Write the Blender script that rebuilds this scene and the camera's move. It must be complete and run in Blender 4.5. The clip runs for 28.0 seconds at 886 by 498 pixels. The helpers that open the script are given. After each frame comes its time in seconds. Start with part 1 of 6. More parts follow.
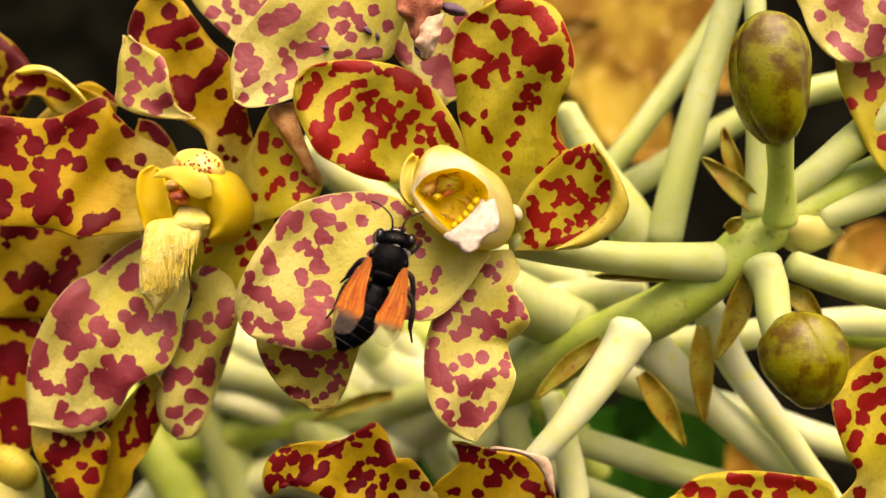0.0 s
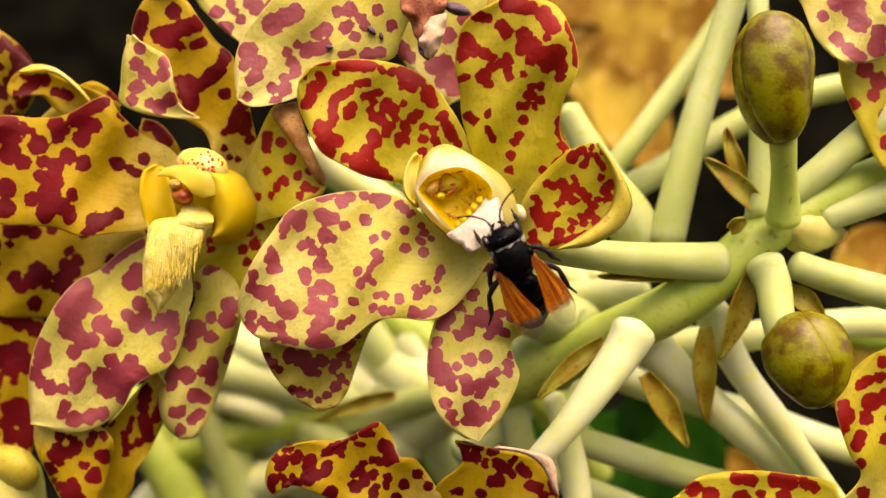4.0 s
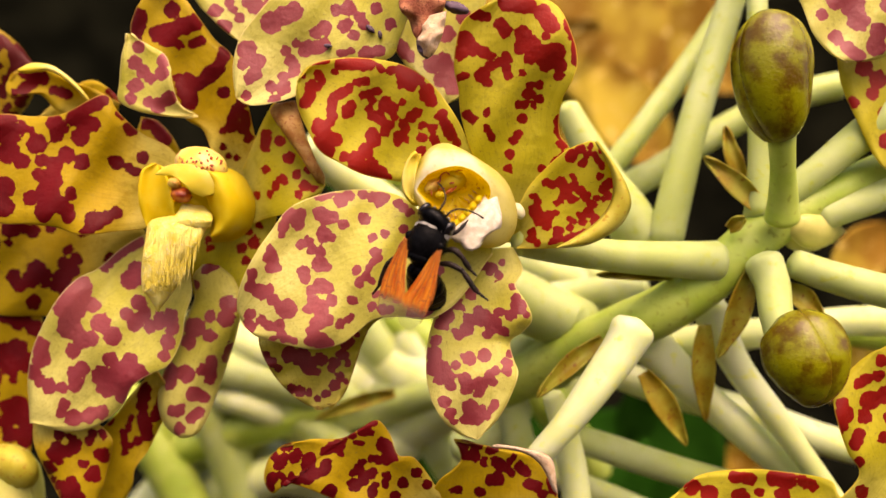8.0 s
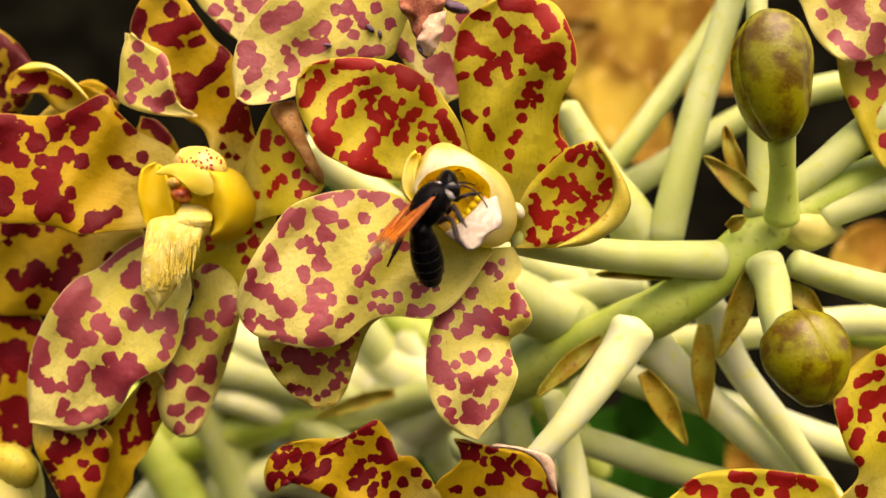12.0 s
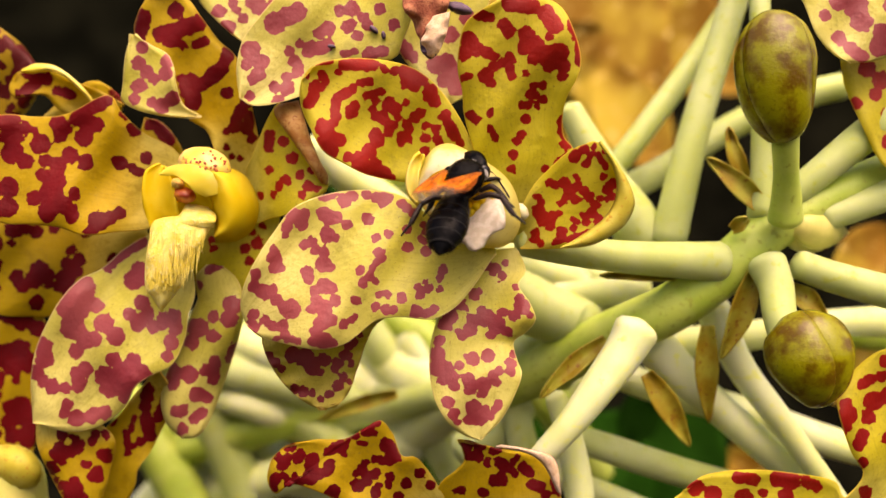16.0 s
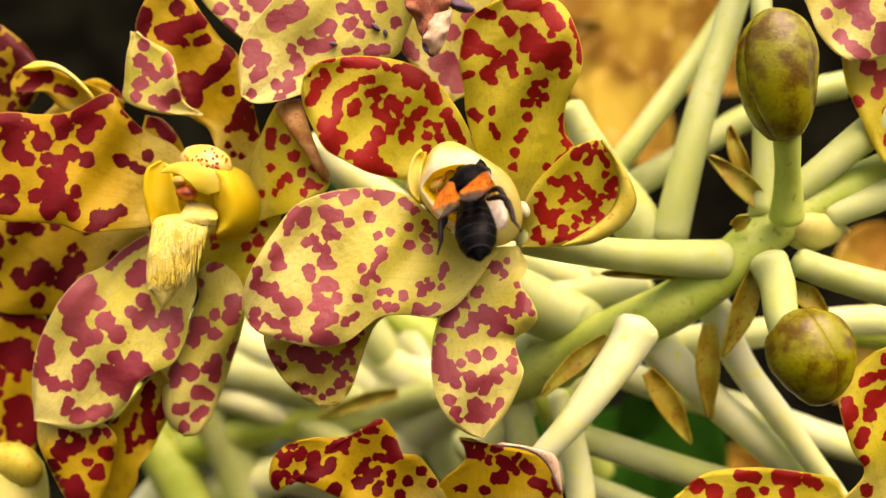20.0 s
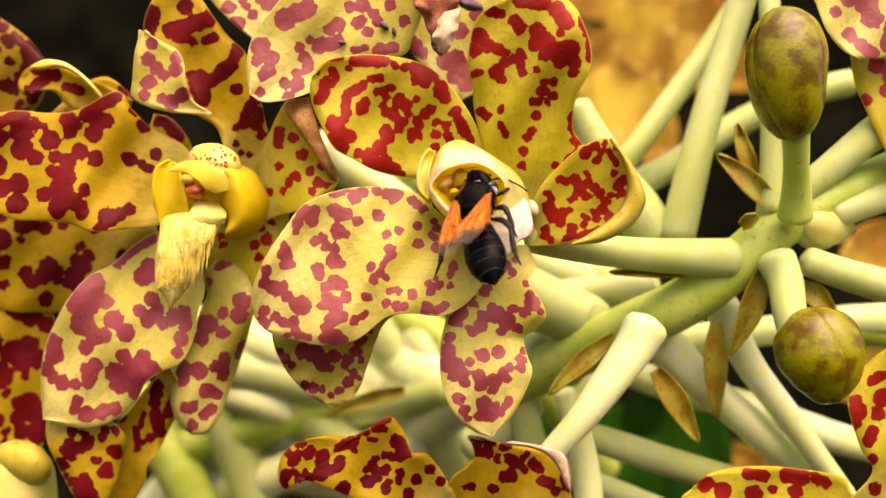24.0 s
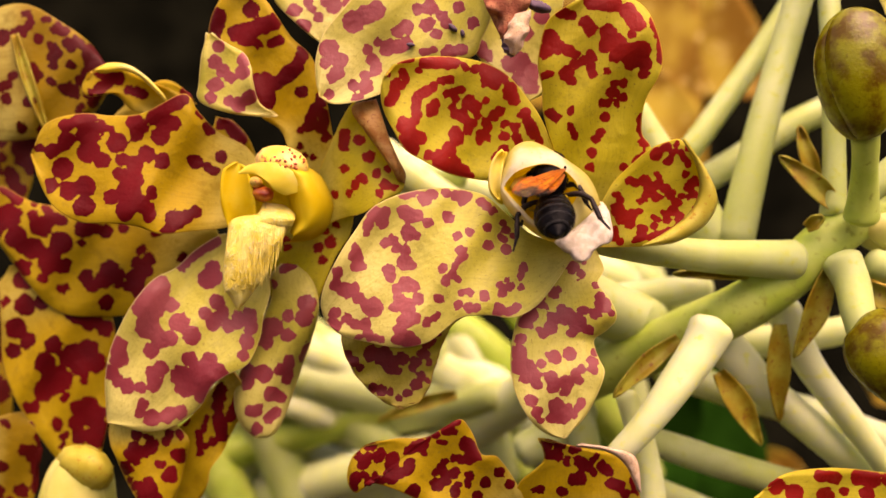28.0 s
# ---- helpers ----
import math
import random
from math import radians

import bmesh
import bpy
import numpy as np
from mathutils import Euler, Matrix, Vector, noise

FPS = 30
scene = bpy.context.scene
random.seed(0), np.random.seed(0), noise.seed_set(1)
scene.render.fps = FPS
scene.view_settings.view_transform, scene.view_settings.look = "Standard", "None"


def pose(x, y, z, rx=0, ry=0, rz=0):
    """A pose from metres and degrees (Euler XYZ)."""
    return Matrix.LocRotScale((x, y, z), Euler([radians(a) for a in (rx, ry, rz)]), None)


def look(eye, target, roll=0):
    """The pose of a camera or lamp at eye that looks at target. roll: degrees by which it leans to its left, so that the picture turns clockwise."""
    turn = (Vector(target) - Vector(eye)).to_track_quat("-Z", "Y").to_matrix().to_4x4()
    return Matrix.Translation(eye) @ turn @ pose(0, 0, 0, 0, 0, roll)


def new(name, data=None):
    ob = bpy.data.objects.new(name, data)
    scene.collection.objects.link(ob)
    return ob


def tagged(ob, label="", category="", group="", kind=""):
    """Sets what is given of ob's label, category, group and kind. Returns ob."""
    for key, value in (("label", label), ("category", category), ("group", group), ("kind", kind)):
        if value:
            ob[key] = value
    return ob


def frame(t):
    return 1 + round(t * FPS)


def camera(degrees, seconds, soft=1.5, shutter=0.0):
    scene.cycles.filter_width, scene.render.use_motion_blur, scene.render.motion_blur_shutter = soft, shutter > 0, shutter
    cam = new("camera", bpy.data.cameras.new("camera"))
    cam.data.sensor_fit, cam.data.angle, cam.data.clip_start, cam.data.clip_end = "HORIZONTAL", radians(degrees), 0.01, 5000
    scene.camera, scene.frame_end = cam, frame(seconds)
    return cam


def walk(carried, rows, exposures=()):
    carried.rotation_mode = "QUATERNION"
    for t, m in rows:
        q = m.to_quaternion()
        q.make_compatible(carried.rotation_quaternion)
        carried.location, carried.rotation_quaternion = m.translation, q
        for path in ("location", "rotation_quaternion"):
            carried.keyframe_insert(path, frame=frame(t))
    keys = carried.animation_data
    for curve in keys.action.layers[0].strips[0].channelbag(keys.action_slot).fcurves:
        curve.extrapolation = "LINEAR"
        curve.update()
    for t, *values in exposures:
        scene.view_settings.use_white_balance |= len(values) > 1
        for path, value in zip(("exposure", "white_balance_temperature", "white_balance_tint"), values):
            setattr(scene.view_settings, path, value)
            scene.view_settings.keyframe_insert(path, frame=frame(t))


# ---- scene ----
cam = camera(54.3, 28.0)
METRES, EYE = 0.08, 1.3
cam.data.dof.use_dof = True
cam.data.dof.focus_distance = 0.173
cam.data.dof.aperture_fstop = 8.0
ROWS = [
    (0.0, 0.0, 0.0, 0.0, 0.0, 0.0, -0.0),
    (0.5, -0.004, -0.0, 0.0004, -0.05, -0.0, -0.0),
    (1.0, -0.0032, -0.0, -0.0011, -0.03, -0.0, -0.0),
    (1.5, -0.0085, -0.0006, -0.0031, -0.12, 0.06, -0.02),
    (2.0, -0.0086, -0.0008, -0.0153, -0.08, 0.36, -0.05),
    (2.5, -0.0097, -0.0005, -0.0121, -0.1, 0.28, -0.05),
    (3.0, -0.0097, -0.0009, -0.0147, -0.07, 0.35, -0.06),
    (3.5, -0.0082, -0.0003, -0.0165, -0.01, 0.38, -0.08),
    (5.5, -0.0115, -0.0, -0.0155, -0.01, 0.35, -0.05),
    (6.0, -0.0104, 0.0004, -0.014, -0.02, 0.27, -0.05),
    (6.5, -0.008, -0.0001, -0.0109, 0.03, 0.24, -0.05),
    (7.0, -0.0079, -0.0003, -0.012, -0.03, 0.21, -0.06),
    (7.5, -0.0086, 0.0001, -0.0115, -0.01, 0.21, -0.05),
    (8.0, -0.007, -0.0003, -0.0124, -0.03, 0.19, -0.06),
    (8.5, -0.0074, 0.0002, -0.0123, -0.02, 0.21, -0.05),
    (9.0, -0.0067, 0.0, -0.0132, 0.0, 0.22, -0.05),
    (9.5, -0.0062, 0.0003, -0.0108, -0.04, 0.15, -0.05),
    (10.0, -0.0061, 0.0002, -0.0109, 0.01, 0.16, -0.06),
    (10.5, -0.0066, -0.0001, -0.0113, -0.04, 0.15, -0.05),
    (11.0, -0.0069, -0.0002, -0.0116, -0.05, 0.16, -0.05),
    (11.5, -0.0072, -0.0002, -0.0128, -0.04, 0.17, -0.06),
    (12.0, -0.008, -0.0002, -0.0132, -0.07, 0.18, -0.06),
    (12.5, -0.009, -0.0002, -0.014, -0.07, 0.2, -0.06),
    (14.5, -0.0126, -0.0011, -0.0179, -0.09, 0.3, -0.08),
    (15.0, -0.0153, -0.001, -0.0186, -0.12, 0.32, -0.07),
    (15.5, -0.0166, -0.0006, -0.0188, -0.08, 0.34, -0.08),
    (16.0, -0.0158, -0.0006, -0.0189, -0.03, 0.38, -0.08),
    (16.5, -0.0167, -0.0008, -0.0183, -0.04, 0.38, -0.08),
    (17.0, -0.0166, -0.001, -0.0181, -0.03, 0.37, -0.08),
    (17.5, -0.0166, -0.0005, -0.0188, -0.05, 0.35, -0.09),
    (18.0, -0.0229, -0.0009, -0.0138, -0.04, 0.32, -0.09),
    (18.5, -0.0249, -0.0011, -0.0148, -0.04, 0.4, -0.1),
    (19.0, -0.0222, -0.0007, -0.0209, -0.08, 0.39, -0.09),
    (19.5, -0.0256, -0.0006, -0.0147, -0.06, 0.34, -0.1),
    (20.0, -0.0223, -0.0008, -0.022, -0.09, 0.32, -0.11),
    (20.5, -0.0326, -0.0005, -0.0172, -0.08, 0.29, -0.08),
    (21.0, -0.0315, -0.0007, -0.0161, -0.05, 0.34, -0.1),
    (21.5, -0.0281, -0.0008, -0.0201, -0.08, 0.31, -0.06),
    (23.5, -0.0559, -0.001, -0.0021, -0.03, 0.26, -0.09),
    (24.0, -0.0432, -0.0008, -0.0174, -0.06, 0.11, -0.11),
    (24.5, -0.0928, 0.0009, -0.0067, -0.12, 0.22, -0.1),
    (25.0, -0.1414, 0.0038, 0.0028, 0.11, 0.37, -0.11),
    (25.5, -0.2439, 0.0037, 0.0001, -0.09, 0.72, -0.16),
    (26.0, -0.2616, 0.0011, 0.0207, -0.14, 0.7, -0.33),
    (26.5, -0.1481, -0.0008, -0.0257, 0.15, 0.59, -0.21),
    (27.0, -0.2469, -0.0006, -0.0092, -0.01, 0.94, -0.17),
    (27.5, -0.0722, 0.003, -0.1175, -0.06, 0.77, -0.09),
    (28.0, -0.2219, 0.0038, -0.0393, -0.11, 0.79, 0.01),
]
walk(cam, [(t, pose(0, 0, EYE) @ pose(METRES * x, METRES * y, METRES * z, 90 + pitch, roll, yaw)) for t, x, y, z, yaw, pitch, roll in ROWS], exposures=[(0.0, 0.98, 8350, 30), (12.0, 1.00, 8350, 30), (20.0, 1.06, 8350, 31), (23.5, 1.12, 8400, 32), (25.5, 1.20, 8500, 38), (26.1, 1.18, 8550, 40), (26.9, 0.88, 8650, 41), (28.0, 0.88, 8700, 43)])

# ---- light: bright hazy sky with a soft high sun ----
world = bpy.data.worlds.new("sky")
scene.world = world
world.use_nodes = True
wt = world.node_tree
sky = wt.nodes.new("ShaderNodeTexSky")
sky.sky_type = "NISHITA"
sky.sun_disc = False
sky.sun_elevation = radians(63)
sky.sun_rotation = radians(161)
sky.air_density, sky.dust_density = 1.0, 5.0
wt.links.new(sky.outputs[0], wt.nodes["Background"].inputs[0])
wt.nodes["Background"].inputs[1].default_value = 0.15

sun_data = bpy.data.lights.new("sun", "SUN")
sun_data.energy = 2.5
sun_data.angle = radians(65)
sun_data.color = (1.0, 0.93, 0.80)
sun = new("sun", sun_data)
sun.matrix_world = look((0.3, 0.2 - 0.85, EYE + 1.8), (0, 0.2, EYE))

# ---- the plan: u to the right, v down, on a sheet seen from the first eye; d is the depth in mm ----
SHEET = math.tan(radians(54.3 / 2)) / 784


def P(u, v, d):
    return Vector(((u - 788) * SHEET * d / 1000, d / 1000, EYE - (v - 438) * SHEET * d / 1000))


def grid_points(u, v, d):
    """The same for arrays."""
    return np.stack([(u - 788) * SHEET * d / 1000, d / 1000, EYE - (v - 438) * SHEET * d / 1000], axis=-1)


# ---- materials ----
def material(name):
    m = bpy.data.materials.new(name)
    m.use_nodes = True
    nt = m.node_tree
    return m, nt, nt.nodes["Principled BSDF"]


def node(nt, kind, **values):
    n = nt.nodes.new(kind)
    for k, value in values.items():
        n.inputs[k].default_value = value
    return n


def noise_node(nt, scale, detail=3.0, rough=0.55):
    c = nt.nodes.new("ShaderNodeTexCoord")
    n = node(nt, "ShaderNodeTexNoise", Scale=scale, Detail=detail, Roughness=rough)
    nt.links.new(c.outputs["Object"], n.inputs["Vector"])
    return n


def mapped(nt, socket, a, b, c=0.0, d=1.0):
    n = nt.nodes.new("ShaderNodeMapRange")
    n.interpolation_type = "SMOOTHSTEP"
    for i, value in enumerate((a, b, c, d)):
        n.inputs[i + 1].default_value = value
    nt.links.new(socket, n.inputs[0])
    return n.outputs[0]


def mixed(nt, factor, a, b):
    n = nt.nodes.new("ShaderNodeMix")
    n.data_type = "RGBA"
    for socket, value in ((n.inputs[0], factor), (n.inputs[6], a), (n.inputs[7], b)):
        if hasattr(value, "is_linked"):
            nt.links.new(value, socket)
        elif isinstance(value, tuple):
            socket.default_value = (*value, 1)
        else:
            socket.default_value = value
    return n.outputs[2]


def summed(nt, op, a, b):
    n = nt.nodes.new("ShaderNodeMath")
    n.operation = op
    for socket, value in zip(n.inputs, (a, b)):
        if hasattr(value, "is_linked"):
            nt.links.new(value, socket)
        else:
            socket.default_value = value
    return n.outputs[0]


def attribute(nt, name):
    n = nt.nodes.new("ShaderNodeAttribute")
    n.attribute_name = name
    return n.outputs["Fac"]


def bumped(nt, bsdf, height, strength=0.3, distance=0.0003):
    b = node(nt, "ShaderNodeBump", Strength=strength, Distance=distance)
    nt.links.new(height, b.inputs["Height"])
    nt.links.new(b.outputs[0], bsdf.inputs["Normal"])
    return b


def thin(nt, bsdf, colour, share):
    """Lets part of the light through, as a petal or a leaf does."""
    t = nt.nodes.new("ShaderNodeBsdfTranslucent")
    mix = nt.nodes.new("ShaderNodeMixShader")
    mix.inputs[0].default_value = share
    out = nt.nodes["Material Output"]
    nt.links.new(colour, t.inputs[0])
    nt.links.new(bsdf.outputs[0], mix.inputs[1])
    nt.links.new(t.outputs[0], mix.inputs[2])
    nt.links.new(mix.outputs[0], out.inputs[0])


def petal_material(name, ground, tip, blotch, blotch_pale, rim, rough=0.45, share=0.34, spec=0.22):
    m, nt, b = material(name)
    fine = noise_node(nt, 1500, 4, 0.7)
    mid = noise_node(nt, 560, 1)
    broad = noise_node(nt, 60, 2)
    bend = noise_node(nt, 420, 2)
    shifted = nt.nodes.new("ShaderNodeVectorMath")
    shifted.operation = "MULTIPLY_ADD"
    nt.links.new(bend.outputs["Color"], shifted.inputs[0])
    shifted.inputs[1].default_value = (0.0022, 0.0022, 0.0022)
    coordinates = nt.nodes.new("ShaderNodeTexCoord")
    nt.links.new(coordinates.outputs["Object"], shifted.inputs[2])
    cells = node(nt, "ShaderNodeTexVoronoi", Scale=760.0)
    cells.feature = "SMOOTH_F1"
    cells.inputs["Smoothness"].default_value = 0.6
    nt.links.new(shifted.outputs[0], cells.inputs["Vector"])
    mottle = noise_node(nt, 240, 5, 0.7)
    base = mixed(nt, mapped(nt, attribute(nt, "along"), 0.25, 0.95), ground, tip)
    base = mixed(nt, mapped(nt, attribute(nt, "along"), 0.10, 0.34, 0.6, 0.0), base, (0.66, 0.62, 0.17))
    place = nt.nodes.new("ShaderNodeCombineXYZ")
    nt.links.new(summed(nt, "MULTIPLY", attribute(nt, "along"), 2.5), place.inputs[0])
    nt.links.new(summed(nt, "MULTIPLY", attribute(nt, "across"), 46.0), place.inputs[1])
    veins = node(nt, "ShaderNodeTexNoise", Scale=1.0, Detail=3.0)
    nt.links.new(place.outputs[0], veins.inputs["Vector"])
    base = mixed(nt, summed(nt, "MULTIPLY", mapped(nt, veins.outputs[0], 0.45, 0.7), 0.3), base, tuple(0.7 * x for x in ground))
    freckle = mapped(nt, fine.outputs[0], 0.55, 0.75)
    base = mixed(nt, summed(nt, "MULTIPLY", freckle, 0.7), base, (0.26, 0.20, 0.035))
    base = mixed(nt, summed(nt, "MULTIPLY", mapped(nt, mottle.outputs[0], 0.5, 0.68), 0.5), base, tuple(k * x for k, x in zip((0.62, 0.60, 0.9), ground)))
    base = mixed(nt, summed(nt, "MULTIPLY", mapped(nt, broad.outputs[0], 0.45, 0.7), 0.35), base, ground)
    lobes = summed(nt, "MULTIPLY", summed(nt, "SUBTRACT", mid.outputs[0], 0.40), 0.8)
    ragged = summed(nt, "MULTIPLY", summed(nt, "SUBTRACT", 0.46, cells.outputs["Distance"]), 0.55)
    serrate = summed(nt, "MULTIPLY", summed(nt, "SUBTRACT", fine.outputs[0], 0.5), 0.35)
    edge = summed(nt, "ADD", summed(nt, "ADD", attribute(nt, "spot"), serrate), summed(nt, "ADD", lobes, ragged))
    spot = mapped(nt, edge, -0.01, 0.05)
    halo = mapped(nt, edge, -0.35, -0.05)
    base = mixed(nt, summed(nt, "MULTIPLY", halo, 0.22), base, tip)
    dark = mixed(nt, mapped(nt, broad.outputs[0], 0.35, 0.65), blotch, blotch_pale)
    dark = mixed(nt, summed(nt, "MULTIPLY", freckle, 0.25), dark, (0.12, 0.01, 0.02))
    colour = mixed(nt, spot, base, dark)
    colour = mixed(nt, mapped(nt, attribute(nt, "rim"), 0.25, 1.1, 0.0, 0.75), colour, rim)
    nt.links.new(colour, b.inputs["Base Color"])
    b.inputs["Roughness"].default_value = rough
    b.inputs["Specular IOR Level"].default_value = spec
    bumped(nt, b, summed(nt, "ADD", summed(nt, "ADD", fine.outputs[0], summed(nt, "MULTIPLY", mid.outputs[0], 1.6)), summed(nt, "ADD", summed(nt, "MULTIPLY", veins.outputs[0], 0.35), summed(nt, "MULTIPLY", broad.outputs[0], 6.0))), 0.5, 0.0003)
    thin(nt, b, colour, share)
    return m


YELLOW, CREAM = (0.58, 0.52, 0.032), (0.63, 0.59, 0.18)
PETAL = petal_material("petal_spotted_yellow", YELLOW, (0.61, 0.54, 0.050), (0.26, 0.009, 0.006), (0.39, 0.018, 0.010), (0.80, 0.60, 0.07), 0.42, 0.46, 0.2)
# Sky sheen is painted in: paler ground and dusky pink blotches.
PETAL_PALE_SHEEN = petal_material("petal_spotted_pale_sheen", (0.55, 0.52, 0.060), CREAM, (0.27, 0.032, 0.042), (0.38, 0.080, 0.085), (0.82, 0.70, 0.30), 0.40, 0.42, 0.42)
# Amber tone, deepened: shade on rear and forward-tilted petals is partly in the colour.
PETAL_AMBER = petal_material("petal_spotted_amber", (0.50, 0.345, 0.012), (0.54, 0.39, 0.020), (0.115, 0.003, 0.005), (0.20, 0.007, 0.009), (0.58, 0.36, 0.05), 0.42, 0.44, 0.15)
PETAL_BROWNED = petal_material("petal_spotted_brown_edge", (0.49, 0.43, 0.04), (0.54, 0.46, 0.08), (0.20, 0.018, 0.020), (0.28, 0.04, 0.04), (0.28, 0.11, 0.03), 0.45, 0.42, 0.3)
# Darker orange-brown copy: shade at the back of the cluster is in its colour.
PETAL_RUST_SHADED = petal_material("petal_rust_shaded", (0.32, 0.20, 0.008), (0.36, 0.24, 0.012), (0.08, 0.004, 0.003), (0.13, 0.007, 0.005), (0.45, 0.30, 0.05), 0.42, 0.40, 0.2)


def plain_material(name, a, b2, scale=200, rough=0.45, spec=0.5, share=0.0, bump=0.25, second=None, low=0.38, high=0.64, soft=0.0):
    m, nt, b = material(name)
    n1, n2 = noise_node(nt, scale, 4), noise_node(nt, scale * 6, 3)
    colour = mixed(nt, mapped(nt, n1.outputs[0], low, high), a, b2)
    if second:
        colour = mixed(nt, mapped(nt, n2.outputs[0], 0.56, 0.72), colour, second)
    nt.links.new(colour, b.inputs["Base Color"])
    b.inputs["Roughness"].default_value = rough
    b.inputs["Specular IOR Level"].default_value = spec
    bumped(nt, b, summed(nt, "ADD", n1.outputs[0], n2.outputs[0]), bump, 0.0003)
    if soft:
        b.inputs["Subsurface Weight"].default_value = soft
        b.inputs["Subsurface Radius"].default_value = (1.0, 1.0, 0.4)
        b.inputs["Subsurface Scale"].default_value = 0.004
    if share:
        thin(nt, b, colour, share)
    return m


STEM = plain_material("stem_pale_green", (0.34, 0.42, 0.125), (0.40, 0.475, 0.20), 60, 0.5, 0.3, 0.0, 0.25, (0.36, 0.42, 0.08), soft=0.6)
STEM_GREEN = plain_material("stem_leaf_green", (0.28, 0.40, 0.045), (0.38, 0.48, 0.09), 90, 0.5, 0.4, 0.0, 0.2, (0.25, 0.30, 0.04), soft=0.5)
# Whitish stem tone, raised further: bright light on the rear stems is in it.
STEM_WHITE = plain_material("stem_whitish_green", (0.55, 0.63, 0.26), (0.63, 0.70, 0.40), 60, 0.5, 0.3, 0.0, 0.25, (0.63, 0.69, 0.20), soft=0.6)
BUD = plain_material("bud_olive", (0.085, 0.048, 0.002), (0.18, 0.18, 0.005), 230, 0.24, 0.26, 0.0, 0.35, (0.12, 0.105, 0.003), low=0.36, high=0.62)
BUD_YOUNG = plain_material("bud_light_green", (0.45, 0.46, 0.10), (0.55, 0.52, 0.15), 120, 0.4, 0.5)
BUD_YELLOW = plain_material("bud_yellow", (0.50, 0.43, 0.045), (0.57, 0.52, 0.09), 150, 0.45, 0.3, 0.3, 0.3, (0.46, 0.28, 0.03))
BRACT = plain_material("bract_olive_brown", (0.29, 0.20, 0.012), (0.36, 0.34, 0.04), 160, 0.5, 0.3, 0.2, 0.3, (0.22, 0.09, 0.012))
LIP = plain_material("lip_yellow", (0.76, 0.59, 0.020), (0.80, 0.66, 0.05), 110, 0.42, 0.25, 0.45, 0.25, (0.78, 0.58, 0.015))
LIP_CREAM = plain_material("lip_cream", (0.82, 0.68, 0.06), (0.86, 0.76, 0.22), 90, 0.35, 0.5, 0.3, 0.15)


def lip_material():
    """Cream towards the mouth, yellow towards the outside."""
    m, nt, b = material("lip_cream_to_yellow")
    broad, fine = noise_node(nt, 160, 4), noise_node(nt, 900, 3)
    way = summed(nt, "ADD", attribute(nt, "along"), summed(nt, "MULTIPLY", summed(nt, "SUBTRACT", broad.outputs[0], 0.5), 0.7))
    colour = mixed(nt, mapped(nt, way, 0.12, 0.46), (0.80, 0.77, 0.54), (0.67, 0.60, 0.14))
    c, split = nt.nodes.new("ShaderNodeTexCoord"), nt.nodes.new("ShaderNodeSeparateXYZ")
    nt.links.new(c.outputs["Object"], split.inputs[0])
    colour = mixed(nt, mapped(nt, split.outputs[0], -0.004, 0.002, 0.0, 0.85), colour, (0.66, 0.60, 0.15))
    colour = mixed(nt, mapped(nt, way, -0.10, 0.12, 0.55, 0.0), colour, (0.82, 0.74, 0.20))
    colour = mixed(nt, mapped(nt, fine.outputs[0], 0.58, 0.75, 0.0, 0.35), colour, (0.50, 0.40, 0.05))
    nt.links.new(colour, b.inputs["Base Color"])
    b.inputs["Roughness"].default_value = 0.5
    b.inputs["Specular IOR Level"].default_value = 0.25
    bumped(nt, b, summed(nt, "ADD", broad.outputs[0], fine.outputs[0]), 0.3, 0.0003)
    thin(nt, b, colour, 0.45)
    return m


LIP_HOOD = lip_material()
LIP_WHITE = plain_material("lip_white", (0.58, 0.52, 0.38), (0.72, 0.66, 0.55), 900, 0.7, 0.25, 0.15, 1.0, (0.66, 0.46, 0.38))
FOLD_RUST = plain_material("petal_fold_rust", (0.36, 0.15, 0.030), (0.50, 0.30, 0.09), 300, 0.5, 0.3, 0.3, 0.4, (0.24, 0.07, 0.02))
GLARE_PALE = plain_material("glare_pale", (0.66, 0.64, 0.36), (0.74, 0.72, 0.50), 400, 0.5, 0.4, 0.3, 0.3)
LIP_TONGUE = plain_material("lip_tongue", (0.78, 0.64, 0.09), (0.84, 0.74, 0.22), 300, 0.6, 0.3, 0.15, 1.0, (0.76, 0.68, 0.34))
THROAT = plain_material("throat_gold", (0.84, 0.56, 0.010), (0.90, 0.66, 0.020), 200, 0.45, 0.3, 0.55, 0.4, (0.60, 0.28, 0.01))
ORANGE = plain_material("anther_orange", (0.72, 0.38, 0.06), (0.70, 0.55, 0.12), 400, 0.4, 0.5, 0.1, 0.3, (0.45, 0.06, 0.02))
ANTHER = plain_material("anther_cap_speckled", (0.82, 0.66, 0.06), (0.80, 0.58, 0.20), 150, 0.4, 0.4, 0.1, 0.2, (0.42, 0.05, 0.03))
REDDISH = plain_material("stigma_red", (0.30, 0.03, 0.01), (0.55, 0.14, 0.02), 400, 0.3, 0.6)
DRIED = plain_material("dried_brown", (0.22, 0.06, 0.03), (0.36, 0.14, 0.07), 400, 0.75, 0.2, 0.0, 1.0, (0.10, 0.02, 0.015))
DRIED_PALE = plain_material("dried_pale", (0.50, 0.34, 0.20), (0.62, 0.46, 0.32), 500, 0.8, 0.2, 0.0, 1.0, (0.18, 0.08, 0.06))
BLACKENED = plain_material("blackened", (0.05, 0.03, 0.05), (0.10, 0.06, 0.09), 500, 0.7, 0.3)
